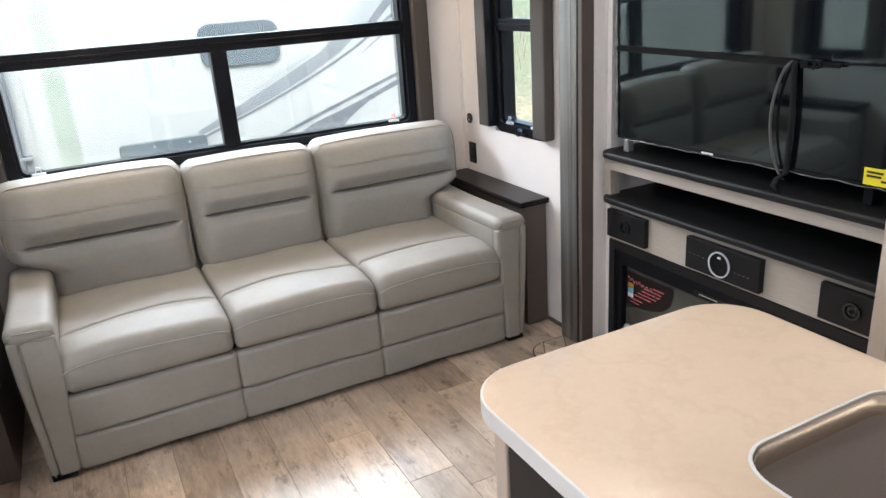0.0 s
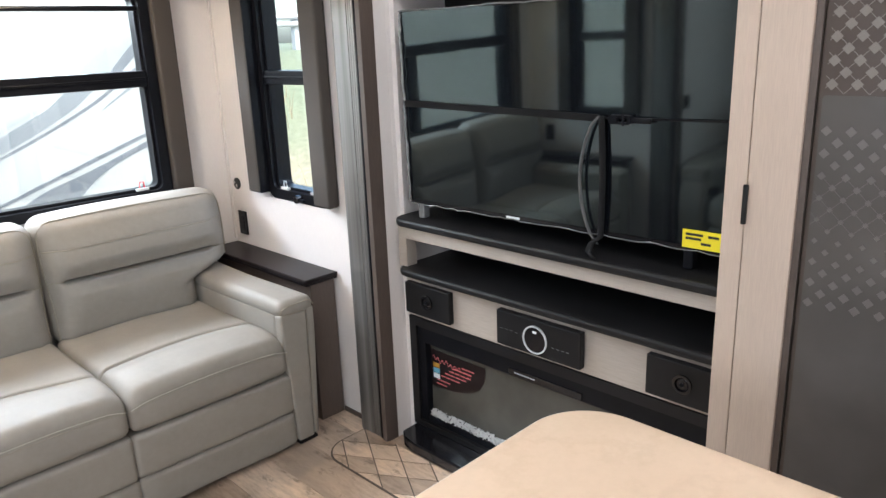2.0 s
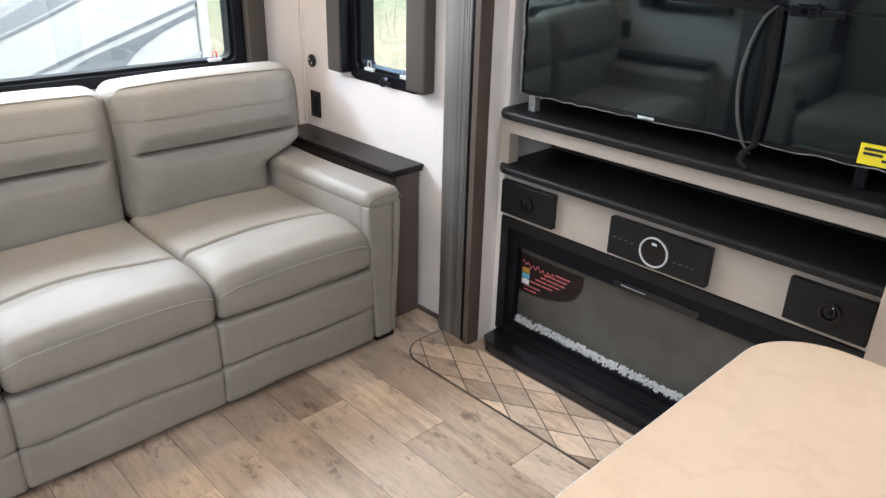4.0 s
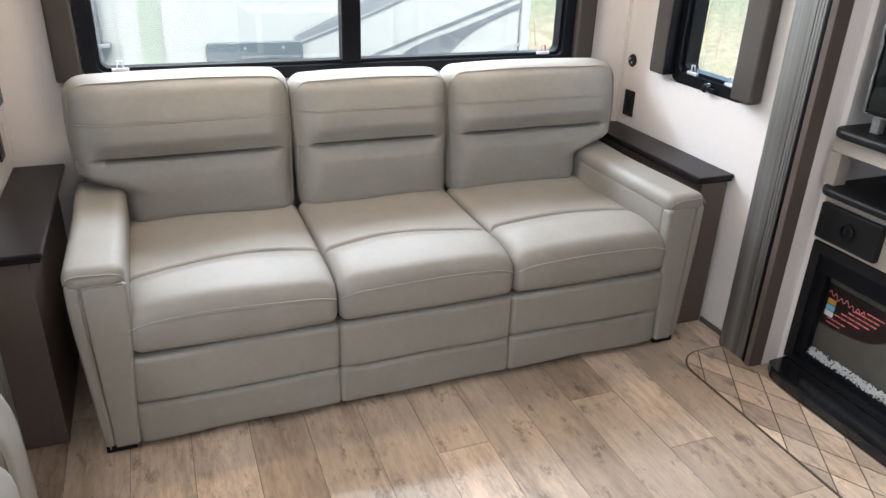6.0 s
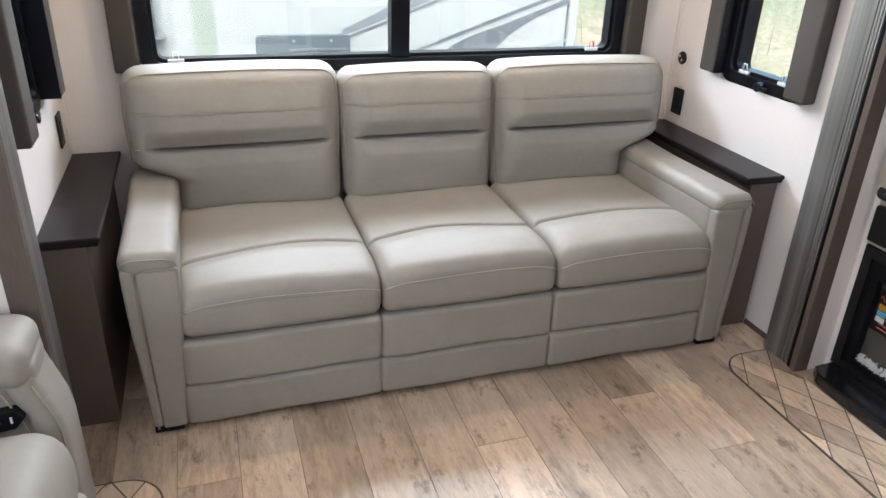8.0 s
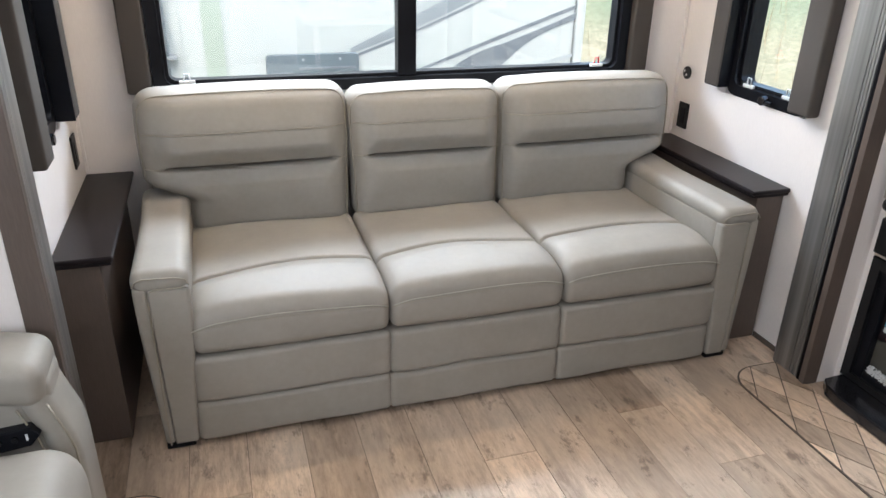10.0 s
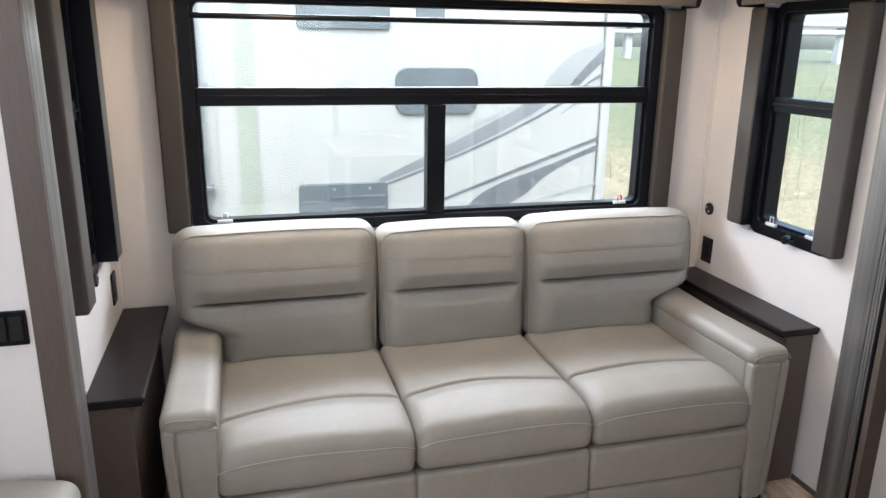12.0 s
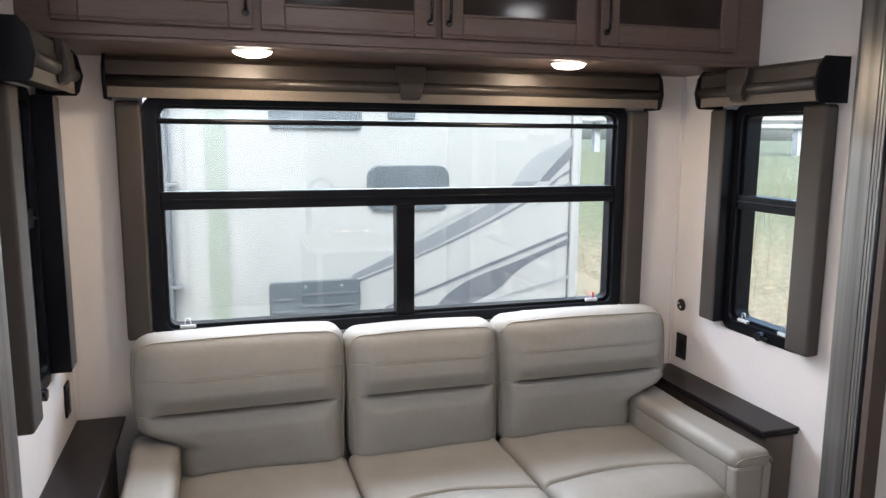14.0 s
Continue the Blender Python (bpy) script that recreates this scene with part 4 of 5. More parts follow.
for k, (y, z, w) in enumerate([(-1.43, 0.366, 0.07), (-1.385, 0.349, 0.10), (-1.36, 0.332, 0.12), (-1.335, 0.315, 0.12), (-1.31, 0.298, 0.11), (-1.285, 0.275, 0.08), (-1.285, 0.258, 0.06)]):
    for j in range(4):
        a = y - w * (j + 0.08) / 4
        part("print_bar", boxes((XS - 0.002, XS - 0.0011, a - w / 4 * 0.85, a, z - 0.0022, z + 0.0022)), PINK, stk)
for z, mt in ((0.338, ORANGE), (0.314, BLUE), (0.290, PALE)):
    part("label_block", boxes((XS - 0.0022, XS - 0.0011, -1.306, -1.270, z - 0.0105, z + 0.0105)), mt, stk)

# television
tv = thing("television", (1.47, -1.85, 0.97), "large flat television with a glossy dark screen, strapped for travel", "television")
TX, T0, TB, TT = 1.425, -1.254, 1.034, 1.730
part("casing", boxes((TX + 0.004, TX + 0.04, PY + 0.002, T0, TB, TT), bevel=0.006), BLACK, tv)
part("screen", boxes((TX + 0.0005, TX + 0.0035, PY + 0.002, T0 - 0.004, TB + 0.014, TT - 0.005)), SCREEN, tv, "dark glossy screen")
part("bezel", boxes((TX - 0.002, TX + 0.0035, PY + 0.002, T0, TT - 0.0045, TT), (TX - 0.002, TX + 0.0035, PY + 0.002, T0, TB, TB + 0.0135),
                    (TX - 0.002, TX + 0.0035, T0 - 0.0035, T0, TB + 0.014, TT - 0.005)), BLACKGLOSS, tv)
part("badge", boxes((TX - 0.004, TX - 0.0022, -1.77, -1.715, TB + 0.003, TB + 0.010)), PALE, tv)
for y, mt in ((-1.295, FILM), (-2.36, BLACK)):
    part("stand_foot", boxes((TX + 0.006, TX + 0.038, y - 0.015, y + 0.015, 0.974, 1.0335), bevel=0.004), mt, tv)
part("energy_sticker", boxes((TX - 0.0035, TX - 0.0022, PY + 0.002, -2.345, 1.042, 1.095)), YELLOW, tv, "yellow energy sticker")
for y, z, w in ((-2.355, 1.082, 0.05), (-2.355, 1.070, 0.045), (-2.42, 1.081, 0.03), (-2.40, 1.058, 0.028)):
    part("print_bar", boxes((TX - 0.0045, TX - 0.0036, y - w, y, z - 0.0035, z + 0.0035)), INK, tv)
# wrinkled film left on the edges
rng = random.Random(9)
film = [(TX - 0.004 - rng.uniform(0, 0.006), T0 + rng.uniform(-0.003, 0.004), TB + 0.01 + (TT - TB - 0.02) * k / 26) for k in range(27)]
part("film_edge", tube(film, 0.0048, 5), FILM, tv, "wrinkled clear film edge")
film = [(TX - 0.004 - rng.uniform(0, 0.005), T0 + (PY + 0.03 - T0) * k / 40, TB + rng.uniform(-0.002, 0.004)) for k in range(41)]
part("film_edge", tube(film, 0.0016, 5), FILM, tv)
film = [(TX - 0.004 - rng.uniform(0, 0.005), T0 + (PY + 0.03 - T0) * k / 40, TT + rng.uniform(-0.003, 0.002)) for k in range(41)]
part("film_edge", tube(film, 0.0026, 5), FILM, tv)
st = thing("travel_strap", (1.44, -1.9, 1.40), "black webbing strap with a buckle stretched across the television", "strap")
part("band", prism([(T0 + 0.004, 1.397), (T0 + 0.004, 1.418), (-2.075, 1.401), (-2.075, 1.380)], 'x', TX - 0.010, TX - 0.004), STRAP, st)
part("thin_band", prism([(-2.0755, 1.388), (-2.0755, 1.394), (PY + 0.004, 1.402), (PY + 0.004, 1.396)], 'x', TX - 0.009, TX - 0.005), STRAP, st)
buckle = part("buckle", ring(round_rect(-2.185, -2.115, 1.378, 1.404, 0.006), round_rect(-2.175, -2.140, 1.384, 1.398, 0.003), 'x', TX - 0.026, TX - 0.0103), BLACK, st, "black plastic buckle")
part("buckle_bar", boxes((TX - 0.030, TX - 0.0262, -2.168, -2.160, 1.374, 1.408), bevel=0.002), BLACK, buckle)
part("buckle_tongue", boxes((TX - 0.022, TX - 0.0103, -2.245, -2.186, 1.382, 1.398), bevel=0.003), BLACK, buckle)


def ribbon(points, width, thick=0.002):
    """A flat strap along points; its width lies along y."""
    bm = bmesh.new()
    rows = []
    for p in points:
        rows.append([bm.verts.new((p[0] + dx, p[1] + dy, p[2])) for dx, dy in ((-thick, -width / 2), (-thick, width / 2), (thick, width / 2), (thick, -width / 2))])
    for a, b in zip(rows, rows[1:]):
        for k in range(4):
            bm.faces.new((a[k], a[(k + 1) % 4], b[(k + 1) % 4], b[k])).smooth = k in (0, 2)
    bm.faces.new(rows[0])
    bm.faces.new(rows[-1])
    bmesh.ops.recalc_face_normals(bm, faces=bm.faces)
    return bm


part("loose_end", ribbon([(TX - 0.013 - 0.004 * math.sin(k / 5), -2.086 - 0.008 * math.sin(k * math.pi / 15), 1.398 - 0.0262 * k) for k in range(15)] + [(TX - 0.030, -2.066, 1.012), (TX - 0.050, -2.068, 0.990), (TX - 0.068, -2.10, 0.978)], 0.020), STRAP, st)
part("grey_loop", ribbon([(TX - 0.013 - 0.005 * math.sin(k * math.pi / 16), -2.078 + 0.062 * math.sin(k * math.pi / 16) ** 0.6, 1.398 - 0.0245 * k) for k in range(17)], 0.009), STRAPGREY, st, "grey webbing loop")

# the television is turned and tilted a little into the room, the strap with it
LEAN = Matrix.Translation((1.47, -1.85, 0.97)) @ Euler((0, radians(-1.2), radians(1.7))).to_matrix().to_4x4() @ Matrix.Translation((-1.47, 1.85, -0.97))
for ob in (tv, st):
    ob.matrix_basis = LEAN @ ob.matrix_basis

# tall pantry post
pp = thing("pantry_cabinet", (1.42, -2.585, 0), "tall pale ash pantry cabinet with a dark hinge", "pantry")
part("stile", boxes((1.292, FORE - 0.001, -2.5725, PY - 0.0005, 0.001, TOP - 0.002), bevel=0.002), LIGHTWOOD, pp)
part("door", boxes((1.288, FORE - 0.001, -2.69, -2.5755, 0.001, TOP - 0.002), bevel=0.003), LIGHTWOOD, pp)
part("hinge", boxes((1.278, 1.2875, -2.581, -2.569, 1.172, 1.270), bevel=0.003), BLACKMATTE, pp, "dark hinge barrel")
part("shadow_gap", boxes((1.296, 1.40, -2.706, -2.6905, 0.001, TOP - 0.002)), BROWN, pp)

# refrigerator with a patterned film
rf = thing("refrigerator", (1.43, -3.05, 0), "tall dark refrigerator with a diamond-patterned film and a smooth cover sheet", "refrigerator")
part("body", boxes((1.33, FORE - 0.001, -3.42, -2.707, 0.001, 2.2), bevel=0.004), FRIDGELOW, rf)
dr = part("door", boxes((1.302, 1.3295, -3.41, -2.708, 0.03, 2.19), bevel=0.004), FRIDGE, rf)
part("cover_sheet", prism(round_rect(-3.39, -2.72, 0.10, 1.482, 0.008), 'x', 1.2985, 1.3015), FRIDGELOW, dr, "smooth dark cover sheet")


def diamonds(z0, z1, x, half, fade):
    bm = bmesh.new()
    step = 0.050
    rows = int((z1 - z0) / (step / 2))
    for j in range(rows):
        for i in range(20):
            y = -2.735 - step * i - (step / 2 if j % 2 else 0)
            z = z0 + step / 2 * j
            if y < -3.38:
                continue
            h = half * (1 - fade * (0.5 + 0.5 * math.sin(z * 17)))
            vs = [bm.verts.new(p) for p in ((x, y - h, z), (x, y, z + h), (x, y + h, z), (x, y, z - h))]
            top = [bm.verts.new((x - 0.0005, y + (v.co.y - y) * 0.94, z + (v.co.z - z) * 0.94)) for v in vs]
            bm.faces.new(top)
            for k in range(4):
                bm.faces.new((vs[k], vs[(k + 1) % 4], top[(k + 1) % 4], top[k]))
    bmesh.ops.recalc_face_normals(bm, faces=bm.faces)
    return bm


tagged(part("diamond_pattern", diamonds(1.505, 2.17, 1.3018, 0.0130, 0.0), LATTICE, dr, "lighter diamond patches"), kind="stuff")
tagged(part("diamond_pattern", diamonds(1.005, 1.45, 1.2983, 0.0120, 0.45), LATTICE_DIM, dr, "diamond patches dimmed under film"), kind="stuff")


def lattice_lines(z0, z1, x):
    """Fine diagonal ribs between the diamonds."""
    bm = bmesh.new()
    step, ya, yb = 0.050, -3.38, -2.722
    for sgn in (1, -1):
        for i in range(-45, 60):
            c = -2.735 - sgn * z0 + step * (i + 0.5)
            za, zb = sorted(((ya - c) * sgn, (yb - c) * sgn))
            za, zb = max(za, z0), min(zb, z1)
            if zb - za < 0.01:
                continue
            y0, y1, w = c + sgn * za, c + sgn * zb, 0.0009
            vs = [bm.verts.new(p) for p in ((x, y0 - w, za), (x, y0 + w, za), (x, y1 + w, zb), (x, y1 - w, zb))]
            up = [bm.verts.new((x - 0.0008, v.co.y, v.co.z)) for v in vs]
            bm.faces.new(up)
            for k in range(4):
                bm.faces.new((vs[k], vs[(k + 1) % 4], up[(k + 1) % 4], up[k]))
    bmesh.ops.recalc_face_normals(bm, faces=bm.faces)
    return bm


tagged(part("lattice_ribs", lattice_lines(1.485, 2.185, 1.3018), LATTICE, dr, "fine diagonal ribs"), kind="stuff")
tagged(part("lattice_ribs", lattice_lines(1.18, 1.30, 1.2983), LATTICE_DIM, dr, "diagonal ribs dimmed under film"), kind="stuff")

# ---- kitchen island ----
isl = thing("kitchen_island", (0.26, -3.1, 0), "kitchen island with a dark base and pale corner posts", "island")
part("base", boxes((0.005, 0.655, -3.75, -2.545, 0.001, 0.868), bevel=0.003), BROWN, isl)
for x in (-0.007, 0.627):
    part("corner_post", boxes((x, x + 0.04, -2.58, -2.533, 0.001, 0.868), bevel=0.004), LIGHTWOOD, isl)
part("side_panel", boxes((-0.006, 0.0045, -3.74, -2.59, 0.06, 0.85), bevel=0.003), BLACKMATTE, isl, "dark side panel")


wt = thing("worktop", (0.26, -3.1, 0.87), "cream stone worktop with rounded corners and a white edge", "worktop")
out, inn = round_rect(-0.064, 0.703, -3.80, -2.492, 0.13, 10), round_rect(0.197, 0.640, -3.52, -2.972, 0.085, 10)
bm = bmesh.new()
rows = []
for o, z, grow in ((out, 0.9135, -0.008), (out, 0.912, -0.003), (inn, 0.9135, 0.006), (inn, 0.910, 0.0)):
    cu, cw = (sum(p[0] for p in o) / len(o), sum(p[1] for p in o) / len(o))
    rows.append([bm.verts.new((p[0] + grow * (1 if p[0] > cu else -1), p[1] + grow * (1 if p[1] > cw else -1), z)) for p in o])
n = len(out)
for p, q in ((rows[1], rows[0]), (rows[0], rows[2]), (rows[2], rows[3])):
    for i in range(n):
        bm.faces.new((p[i], p[(i + 1) % n], q[(i + 1) % n], q[i])).smooth = True
bmesh.ops.recalc_face_normals(bm, faces=bm.faces)
part("top_surface", bm, COUNTER, wt)
# white worktop edge; the bright rim highlight is put into its pale colour
part("sink_edge", ring(round_rect(0.1915, 0.6455, -3.5255, -2.9665, 0.089, 10), round_rect(0.1975, 0.6395, -3.5195, -2.9725, 0.0845, 10), 'z', 0.9136, 0.9146), EDGEWHITE, wt, "pale polished edge round the sink, rim highlight painted in")
part("rim", ring([(u, v) for u, v in out], [(u, v) for u, v in inn], 'z', 0.870, 0.9085), EDGEWHITE, wt, "white rounded edge")
bm = bmesh.new()
rows = []
for k in range(6):
    a = radians(90 * k / 5)
    g = -0.003 - 0.005 * (1 - math.cos(a))
    z = 0.9086 + 0.0034 * math.sin(a)
    cu, cw = 0.33, -3.14
    rows.append([bm.verts.new((p[0] + (g + 0.003) * (1 if p[0] > cu else -1), p[1] + (g + 0.003) * (1 if p[1] > cw else -1), z)) for p in out])
for p, q in zip(rows, rows[1:]):
    for i in range(n):
        bm.faces.new((p[i], p[(i + 1) % n], q[(i + 1) % n], q[i])).smooth = True
bmesh.ops.recalc_face_normals(bm, faces=bm.faces)
part("rim_rounding", bm, EDGEWHITE, wt)

sk = thing("kitchen_sink", (0.385, -3.25, 0.70), "stainless steel sink bowl set below the worktop", "sink")
bm = bmesh.new()
rows = []
for grow, z in ((0.0, 0.9095), (-0.004, 0.905), (-0.006, 0.87), (-0.010, 0.70), (-0.022, 0.668), (-0.05, 0.652)):
    o = round_rect(0.199 - grow, 0.638 + grow, -3.518 - grow, -2.974 + grow, 0.083 + grow * 0.3, 10)
    rows.append([bm.verts.new((u, v, z)) for u, v in o])
for p, q in zip(rows, rows[1:]):
    for i in range(len(p)):
        bm.faces.new((p[i], p[(i + 1) % len(p)], q[(i + 1) % len(p)], q[i])).smooth = True
bm.faces.new(rows[-1])
bmesh.ops.recalc_face_normals(bm, faces=bm.faces)
for f in bm.faces:
    f.normal_flip()
part("bowl", bm, STEEL, sk)
part("drain", ring(round_rect(0.39, 0.49, -3.32, -3.22, 0.0499, 8), round_rect(0.41, 0.47, -3.30, -3.24, 0.0299, 8), 'z', 0.6525, 0.656), CHROME, sk, "chrome drain ring")

fc = thing("kitchen_faucet", (0.03, -3.372, 0.913), "tall black gooseneck faucet on the worktop", "faucet")
part("body", cylinder((0.03, -3.372), 0.027, 'z', 0.914, 1.22, 20, 0.002), BLACKMATTE, fc)
part("base_ring", cylinder((0.03, -3.372), 0.030, 'z', 0.9138, 0.924, 24, 0.002), BLACKMATTE, fc)
part("spout", tube([(0.03, -3.372, 1.2)] + [(0.14 - 0.11 * math.cos(radians(a)), -3.372 + 0.02 * a / 180, 1.26 + 0.13 * math.sin(radians(a))) for a in range(0, 181, 15)] + [(0.252, -3.35, 1.16)], 0.014, 12), BLACKMATTE, fc)
part("lever", tube([(0.03, -3.39, 1.05), (0.03, -3.43, 1.07), (0.03, -3.47, 1.10)], 0.008, 8), BLACKMATTE, fc)

# ---- outside ----


def ground_height(x, y):
    d = max(0.0, (x * 0.62 + y * 0.78) - 5.2)
    return -1.0 + 2.5 * sstep(0, 9.0, d) + 0.06 * math.sin(1.7 * x) * math.cos(1.3 * y) * min(1, d)


bm = bmesh.new()
gx = [-900, -200, -60, -25, -14, -9] + [-6 + 0.6 * k for k in range(54)] + [32, 60, 200, 900]
gy = [-900, -200, -60, -25, -12] + [-6 + 0.6 * k for k in range(60)] + [36, 60, 200, 900]
grid = [[bm.verts.new((x, y, ground_height(x, y))) for y in gy] for x in gx]
for i in range(len(gx) - 1):
    for j in range(len(gy) - 1):
        bm.faces.new((grid[i][j], grid[i + 1][j], grid[i + 1][j + 1], grid[i][j + 1])).smooth = True
solo("ground", bm, GRASS, "grassy embankment, green above and dry below", "ground", "structure")

# neighbouring camper
RY = 2.3
cp = thing("camper_trailer", (-2.0, RY + 1.2, -1.0), "white camper trailer with grey swoosh graphics and tinted hatches", "camper trailer")
part("body", boxes((-7.0, 1.955, RY, RY + 2.4, -0.55, 3.0), bevel=0.03), RVWHITE, cp)
part("corner_trim", boxes((1.956, 2.035, RY - 0.012, RY + 0.3, -0.50, 2.95), bevel=0.015), RVWHITE, cp, "white corner trim")
part("band", boxes((-0.79, -0.66, RY - 0.004, RY - 0.0005, -0.5, 2.95)), RVSAGE, cp, "sage vertical band")
part("seam", boxes((-0.93, -0.923, RY - 0.006, RY - 0.0005, -0.5, 2.95)), RVLIGHT, cp)
part("seam", boxes((-0.660, -0.655, RY - 0.007, RY - 0.0005, -0.5, 2.95)), RVLIGHT, cp)
part("awning_arm", cylinder((-1.045, RY - 0.06), 0.028, 'z', -0.4, 2.9, 12), RVDARK, cp, "grey awning arm")
for z in (0.735, 1.43, 2.2):
    part("arm_bracket", boxes((-1.10, -0.97, RY - 0.09, RY - 0.0005, z - 0.012, z + 0.012), bevel=0.003), RVGREY, cp)
part("slide_edge", boxes((-1.30, -1.235, RY - 0.05, RY - 0.0005, -0.4, 1.75), bevel=0.02), RVGREY, cp)


def hatch(x0, x1, z0, z1, r):
    h = part("hatch", prism(round_rect(x0, x1, z0, z1, r), 'y', RY - 0.03, RY - 0.0005, 0.006), RVHATCH, cp, "tinted hatch cover")
    return h


h1 = hatch(-0.395, 0.255, 0.40, 0.725, 0.03)
for x0, x1, z in ((-0.37, -0.22, 0.595), (-0.17, 0.23, 0.625), (-0.37, -0.22, 0.51), (-0.17, 0.23, 0.54)):
    part("vent_slot", boxes((x0, x1, RY - 0.036, RY - 0.0305, z - 0.008, z + 0.008), bevel=0.002), RVDARK, h1)
for x in (-0.14, 0.12):
    part("screw", cylinder((x, 0.685), 0.010, 'y', RY - 0.036, RY - 0.0305, 10), RVLIGHT, h1)
h2 = hatch(0.315, 0.935, 1.216, 1.548, 0.09)
for x in (0.46, 0.74):
    part("screw", cylinder((x, 1.47), 0.010, 'y', RY - 0.036, RY - 0.0305, 10), RVDARK, h2)
hatch(-0.365, 0.280, 1.803, 2.15, 0.03)
hatch(0.47, 0.675, 1.88, 2.15, 0.02)


def swoosh(name, low, high, mat, off, n=28):
    """A band between two curves, each given as x, z of start, bend and end."""
    def curve(c, t):
        (a, b), (cx, cz), (d, e) = c
        return ((1 - t) ** 2 * a + 2 * t * (1 - t) * cx + t * t * d, (1 - t) ** 2 * b + 2 * t * (1 - t) * cz + t * t * e)
    o = [curve(low, k / n) for k in range(n + 1)] + [curve(high, 1 - k / n) for k in range(n + 1)]
    part(name, prism(o, 'y', RY - off, RY - 0.0004), mat, cp)


# upper sweep, from the lower hatch up to the corner
swoosh("swoosh", ((0.20, 0.71), (1.02, 0.98), (1.46, 1.25)), ((0.20, 0.75), (0.80, 1.02), (1.27, 1.255)), RVGREY, 0.003)
swoosh("swoosh", ((1.46, 1.25), (1.60, 1.36), (1.67, 1.42)), ((1.27, 1.255), (1.40, 1.36), (1.48, 1.42)), RVGREY, 0.003)
swoosh("swoosh", ((0.20, 0.675), (1.06, 0.965), (1.60, 1.262)), ((0.20, 0.695), (1.05, 0.985), (1.555, 1.262)), RVDARK, 0.0034)
swoosh("swoosh", ((1.60, 1.262), (1.70, 1.32), (1.84, 1.42)), ((1.555, 1.262), (1.67, 1.33), (1.80, 1.42)), RVDARK, 0.0034)
swoosh("swoosh", ((0.62, 0.975), (0.96, 1.125), (1.24, 1.262)), ((0.62, 0.985), (0.93, 1.15), (1.20, 1.262)), RVLIGHT, 0.0038)
swoosh("swoosh", ((1.67, 1.42), (1.80, 1.58), (1.952, 1.69)), ((1.48, 1.42), (1.57, 1.64), (1.952, 1.755)), RVLIGHT, 0.0042)
swoosh("swoosh", ((1.76, 1.42), (1.88, 1.54), (1.952, 1.60)), ((1.68, 1.42), (1.80, 1.56), (1.952, 1.70)), RVDARK, 0.0046)
swoosh("swoosh", ((1.82, 1.42), (1.88, 1.46), (1.952, 1.485)), ((1.80, 1.42), (1.87, 1.475), (1.952, 1.52)), RVDARK, 0.0050)
swoosh("swoosh", ((1.62, 1.20), (1.78, 1.30), (1.952, 1.40)), ((1.62, 1.205), (1.77, 1.32), (1.952, 1.425)), RVGREY, 0.0050)
# lower sweeps
swoosh("swoosh", ((0.45, 0.475), (1.2, 0.74), (1.952, 0.995)), ((0.45, 0.495), (1.2, 0.77), (1.952, 1.025)), RVDARK, 0.0054)
swoosh("swoosh", ((1.01, 0.46), (1.28, 0.50), (1.44, 0.66)), ((0.84, 0.46), (0.98, 0.66), (1.36, 0.75)), RVDARK, 0.0058)
swoosh("swoosh", ((1.44, 0.66), (1.60, 0.81), (1.952, 0.915)), ((1.36, 0.75), (1.62, 0.835), (1.952, 0.965)), RVDARK, 0.0058)
swoosh("swoosh", ((0.9, 0.395), (1.4, 0.51), (1.952, 0.635)), ((0.9, 0.415), (1.4, 0.535), (1.952, 0.66)), RVLIGHT, 0.0066)

# guard rail on the crest and dry stalks below
gr = thing("guard_rail", (9.5, 9.5, 1.5), "galvanised guard rail along the top of the embankment", "guard rail")
for k in range(9):
    x = 4.2 + 1.6 * k
    y = (5.2 + 8.6 - 0.62 * x) / 0.78
    part("post", boxes((x - 0.07, x + 0.07, y - 0.07, y + 0.07, 1.2, 2.24)), GALV, gr)
d = Vector((0.78, -0.62, 0)).normalized()
c0 = Vector((4.0, (13.8 - 0.62 * 4.0) / 0.78, 0)) + Vector((-0.08, -0.1, 0))
for z in (2.02, 2.17):
    part("rail", tube([c0 + d * (0.5 * k) + Vector((0, 0, z)) for k in range(34)], 0.06, 6), GALV, gr)
rng = random.Random(12)
verts, faces = [], []
for k in range(420):
    x, y = rng.uniform(1.9, 8.5), rng.uniform(1.2, 8.5)
    if y > RY - 0.1 and x < 2.05:
        continue
    if 0.62 * x + 0.78 * y < 3.6:
        continue
    z = ground_height(x, y)
    h, w = rng.uniform(0.25, 0.7), rng.uniform(0.004, 0.010)
    a = rng.uniform(0, 6.28)
    tx, ty = rng.uniform(-0.22, 0.22), rng.uniform(-0.22, 0.22)
    b = len(verts)
    ca, sa = math.cos(a) * w, math.sin(a) * w
    verts += [(x - ca, y - sa, z - 0.02), (x + ca, y + sa, z - 0.02), (x + tx * 0.4 + ca * 0.7, y + ty * 0.4 + sa * 0.7, z + h * 0.6), (x + tx * 0.4 - ca * 0.7, y + ty * 0.4 - sa * 0.7, z + h * 0.6), (x + tx, y + ty, z + h)]
    faces += [(b, b + 1, b + 2, b + 3), (b + 3, b + 2, b + 4)]
me = bpy.data.meshes.new("dry_grass")
me.from_pydata(verts, [], faces)
me.materials.append(STALK)
tagged(new("dry_grass", me), "tall dry tan grass stalks on the embankment", "grass", kind="stuff")

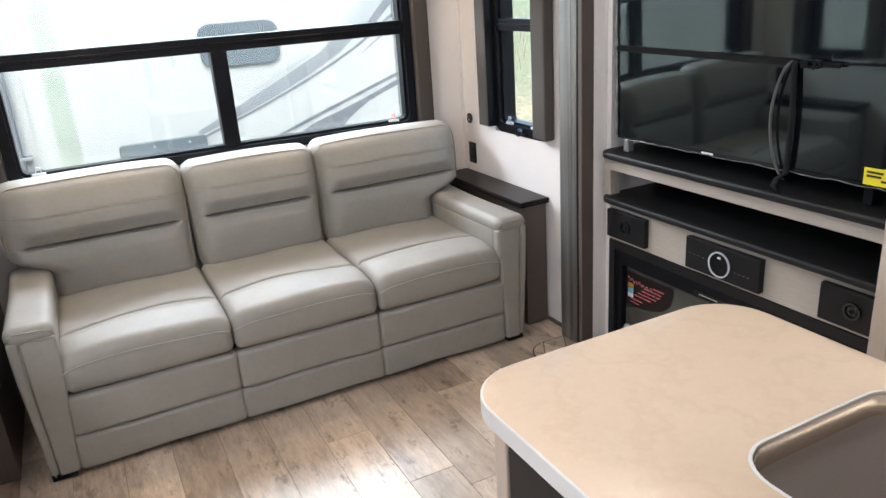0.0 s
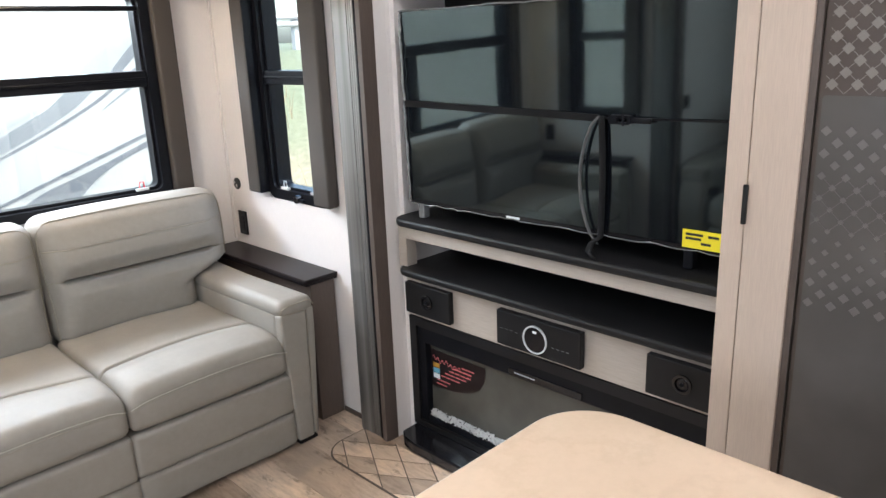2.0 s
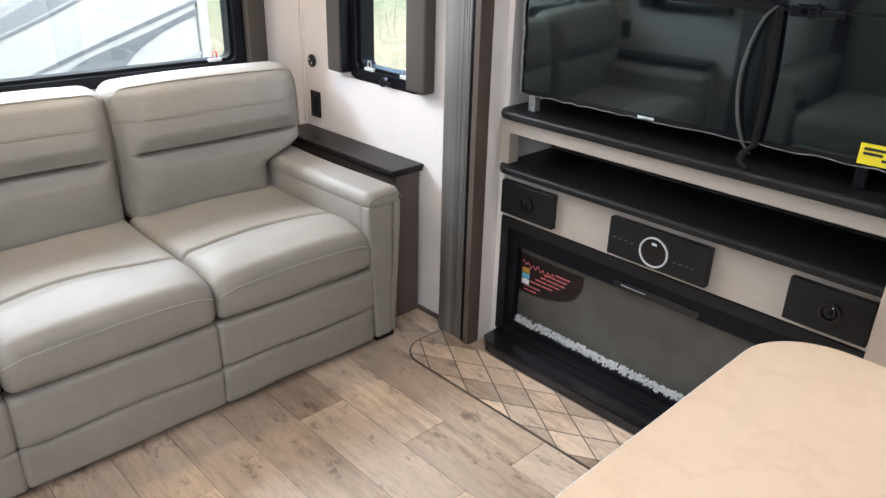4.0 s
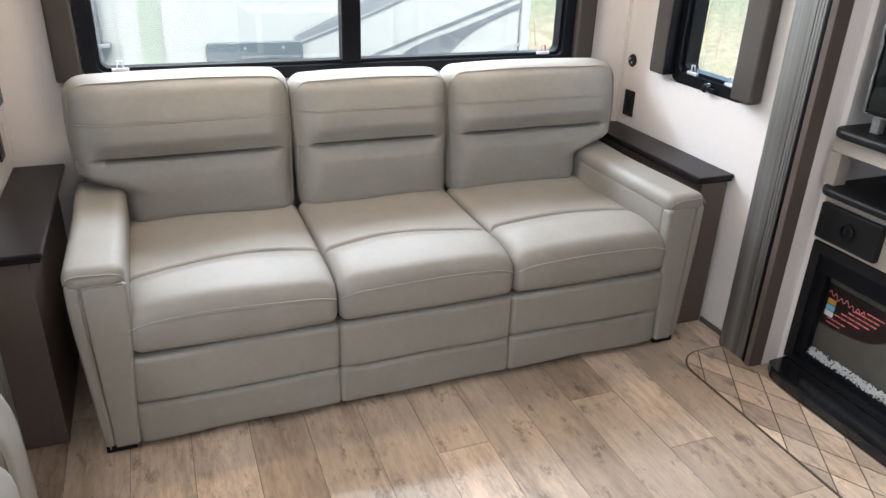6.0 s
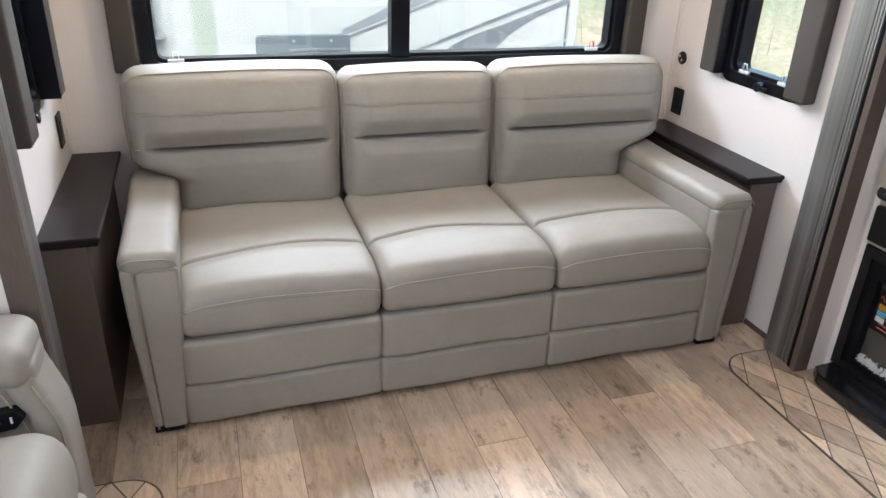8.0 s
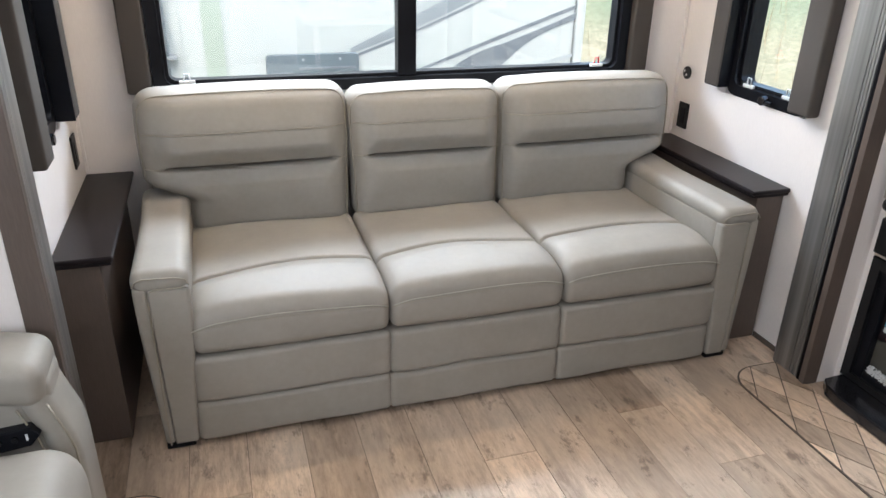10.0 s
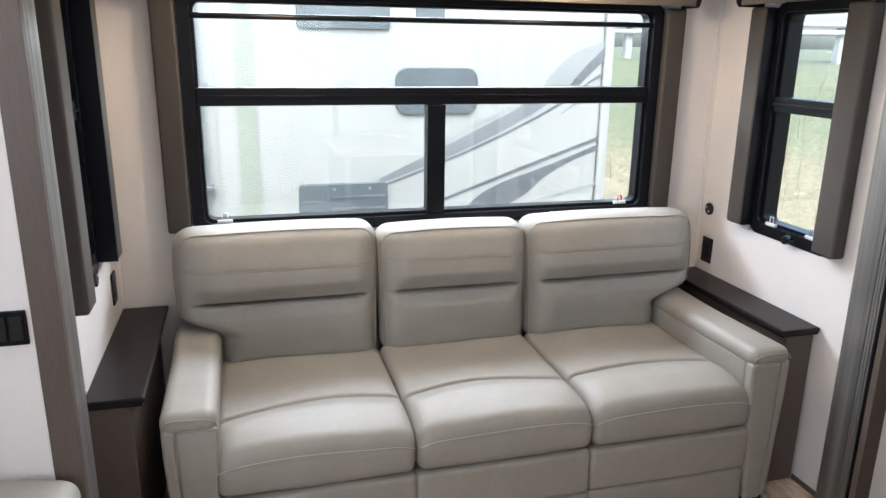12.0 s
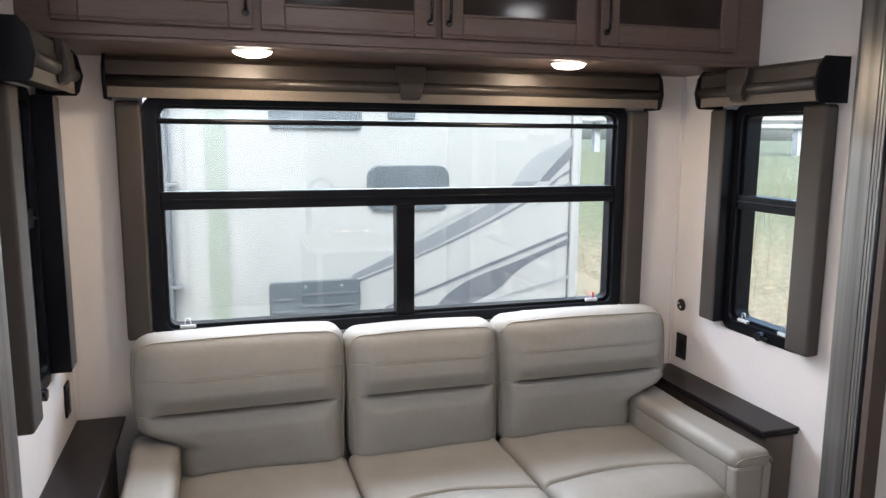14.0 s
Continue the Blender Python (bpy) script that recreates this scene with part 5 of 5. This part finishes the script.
# ---- floor: planks and inlays ----
fl = thing("floor", (-0.4, -2.3, -0.03), "weathered oak plank floor running toward the sofa", "floor", kind="structure")
part("subfloor", boxes((REAR - 0.05, FORE + 0.05, OPP - 0.05, YM + 0.04, -0.03, -0.0035), (XL - 0.05, XR + 0.05, YM + 0.0405, YB + 0.05, -0.03, -0.0035)), JOINT, fl)
PITCH, X0 = 0.1838, -0.767
LENGTHS = (0.62, 0.92, 1.22)


def plank_mesh(length):
    bm = boxes((-PITCH / 2 + 0.0009, PITCH / 2 - 0.0009, -length + 0.0009, -0.0009, -0.0034, 0.0), bevel=0.0007)
    return mesh_of("plank", bm, PLANK)


PLANKS = {k: plank_mesh(k) for k in LENGTHS}
rng = random.Random(21)
FIRST = {-1: -1.16, 4: -1.22, 7: -1.113, 10: -1.15, 2: -1.5, 3: -1.7, 5: -1.62, 6: -1.75, 0: -1.75, 1: -1.45, 8: -1.445, 9: -1.75}
for row in range(-10, 14):
    x = X0 + PITCH * (row + 0.5)
    if x + PITCH / 2 < REAR + 0.01 or x - PITCH / 2 > FORE - 0.01:
        continue
    x_lo, x_hi = max(x - PITCH / 2, REAR), min(x + PITCH / 2, FORE)
    far = YB if XL - 0.02 < x < XR + 0.05 else YM + 0.03
    y = FIRST.get(row, -rng.uniform(0.9, 1.9))
    while y < far:
        y += 0.92
    k = 0
    while y > OPP:
        L = 0.92 if k < 2 else rng.choice(LENGTHS)
        y_hi, y_lo = min(y, far), max(y - L, OPP)
        if y_hi - y_lo > 0.01:
            ob = new("plank", PLANKS[L])
            ob.parent = fl
            ob.scale = ((x_hi - x_lo) / PITCH, (y_hi - y_lo) / L, 1)
            ob.location = Vector(((x_lo + x_hi) / 2, y_hi, 0.0)) - Vector(fl.location)
        y -= L
        k += 1


def clip_poly(poly, region):
    """The part of a polygon inside a convex outline."""
    out = poly
    m = len(region)
    for i in range(m):
        (ax, ay), (bx, by) = region[i], region[(i + 1) % m]
        src, out = out, []
        for j in range(len(src)):
            p, q = src[j], src[(j + 1) % len(src)]
            sp_ = (bx - ax) * (p[1] - ay) - (by - ay) * (p[0] - ax)
            sq_ = (bx - ax) * (q[1] - ay) - (by - ay) * (q[0] - ax)
            if sp_ >= 0:
                out.append(p)
            if sp_ * sq_ < 0:
                f = sp_ / (sp_ - sq_)
                out.append((p[0] + f * (q[0] - p[0]), p[1] + f * (q[1] - p[1])))
        if len(out) < 3:
            return []
    return out


def inlay(region, inner, cx, cy, label):
    t = solo("floor_inlay", prism(region, 'z', 0.0006, 0.0042), INLAYLINE, label, "floor inlay", "structure")
    DX, DY = 0.0615, 0.1025
    for i in range(-9, 10):
        for j in range(-18, 19):
            if (i + j) % 2:
                continue
            x, y = cx + i * DX, cy + j * DY
            k = 0.955
            poly = clip_poly([(x - DX * k, y), (x, y - DY * k), (x + DX * k, y), (x, y + DY * k)], inner)
            if len(poly) >= 3:
                part("tile", prism(poly, 'z', 0.0044, 0.0060), INLAYTILE, t)


def corner_region(x0, x1, y0, y1, r, east):
    pts = []
    c = (x0 + r, y1 - r) if east else (x1 - r, y1 - r)
    angles = range(90, 181, 10) if east else range(0, 91, 10)
    arc = [(c[0] + r * math.cos(radians(a)), c[1] + r * math.sin(radians(a))) for a in angles]
    return ([(x1, y1)] + arc + [(x0, y0), (x1, y0)]) if east else ([(x1, y0)] + arc + [(x0, y1), (x0, y0)])


inlay(corner_region(1.058, 1.305, -2.70, -0.990, 0.12, True), corner_region(1.065, 1.304, -2.693, -0.997, 0.114, True), 1.2335, -1.615, "diamond inlay of pale oak tiles with dark lines along the hearth")
inlay(corner_region(-1.8, -0.985, -3.0, -1.085, 0.12, False), corner_region(-1.793, -0.992, -2.993, -1.092, 0.114, False), -1.08, -1.28, "diamond inlay of pale oak tiles with dark lines beside the recliner")
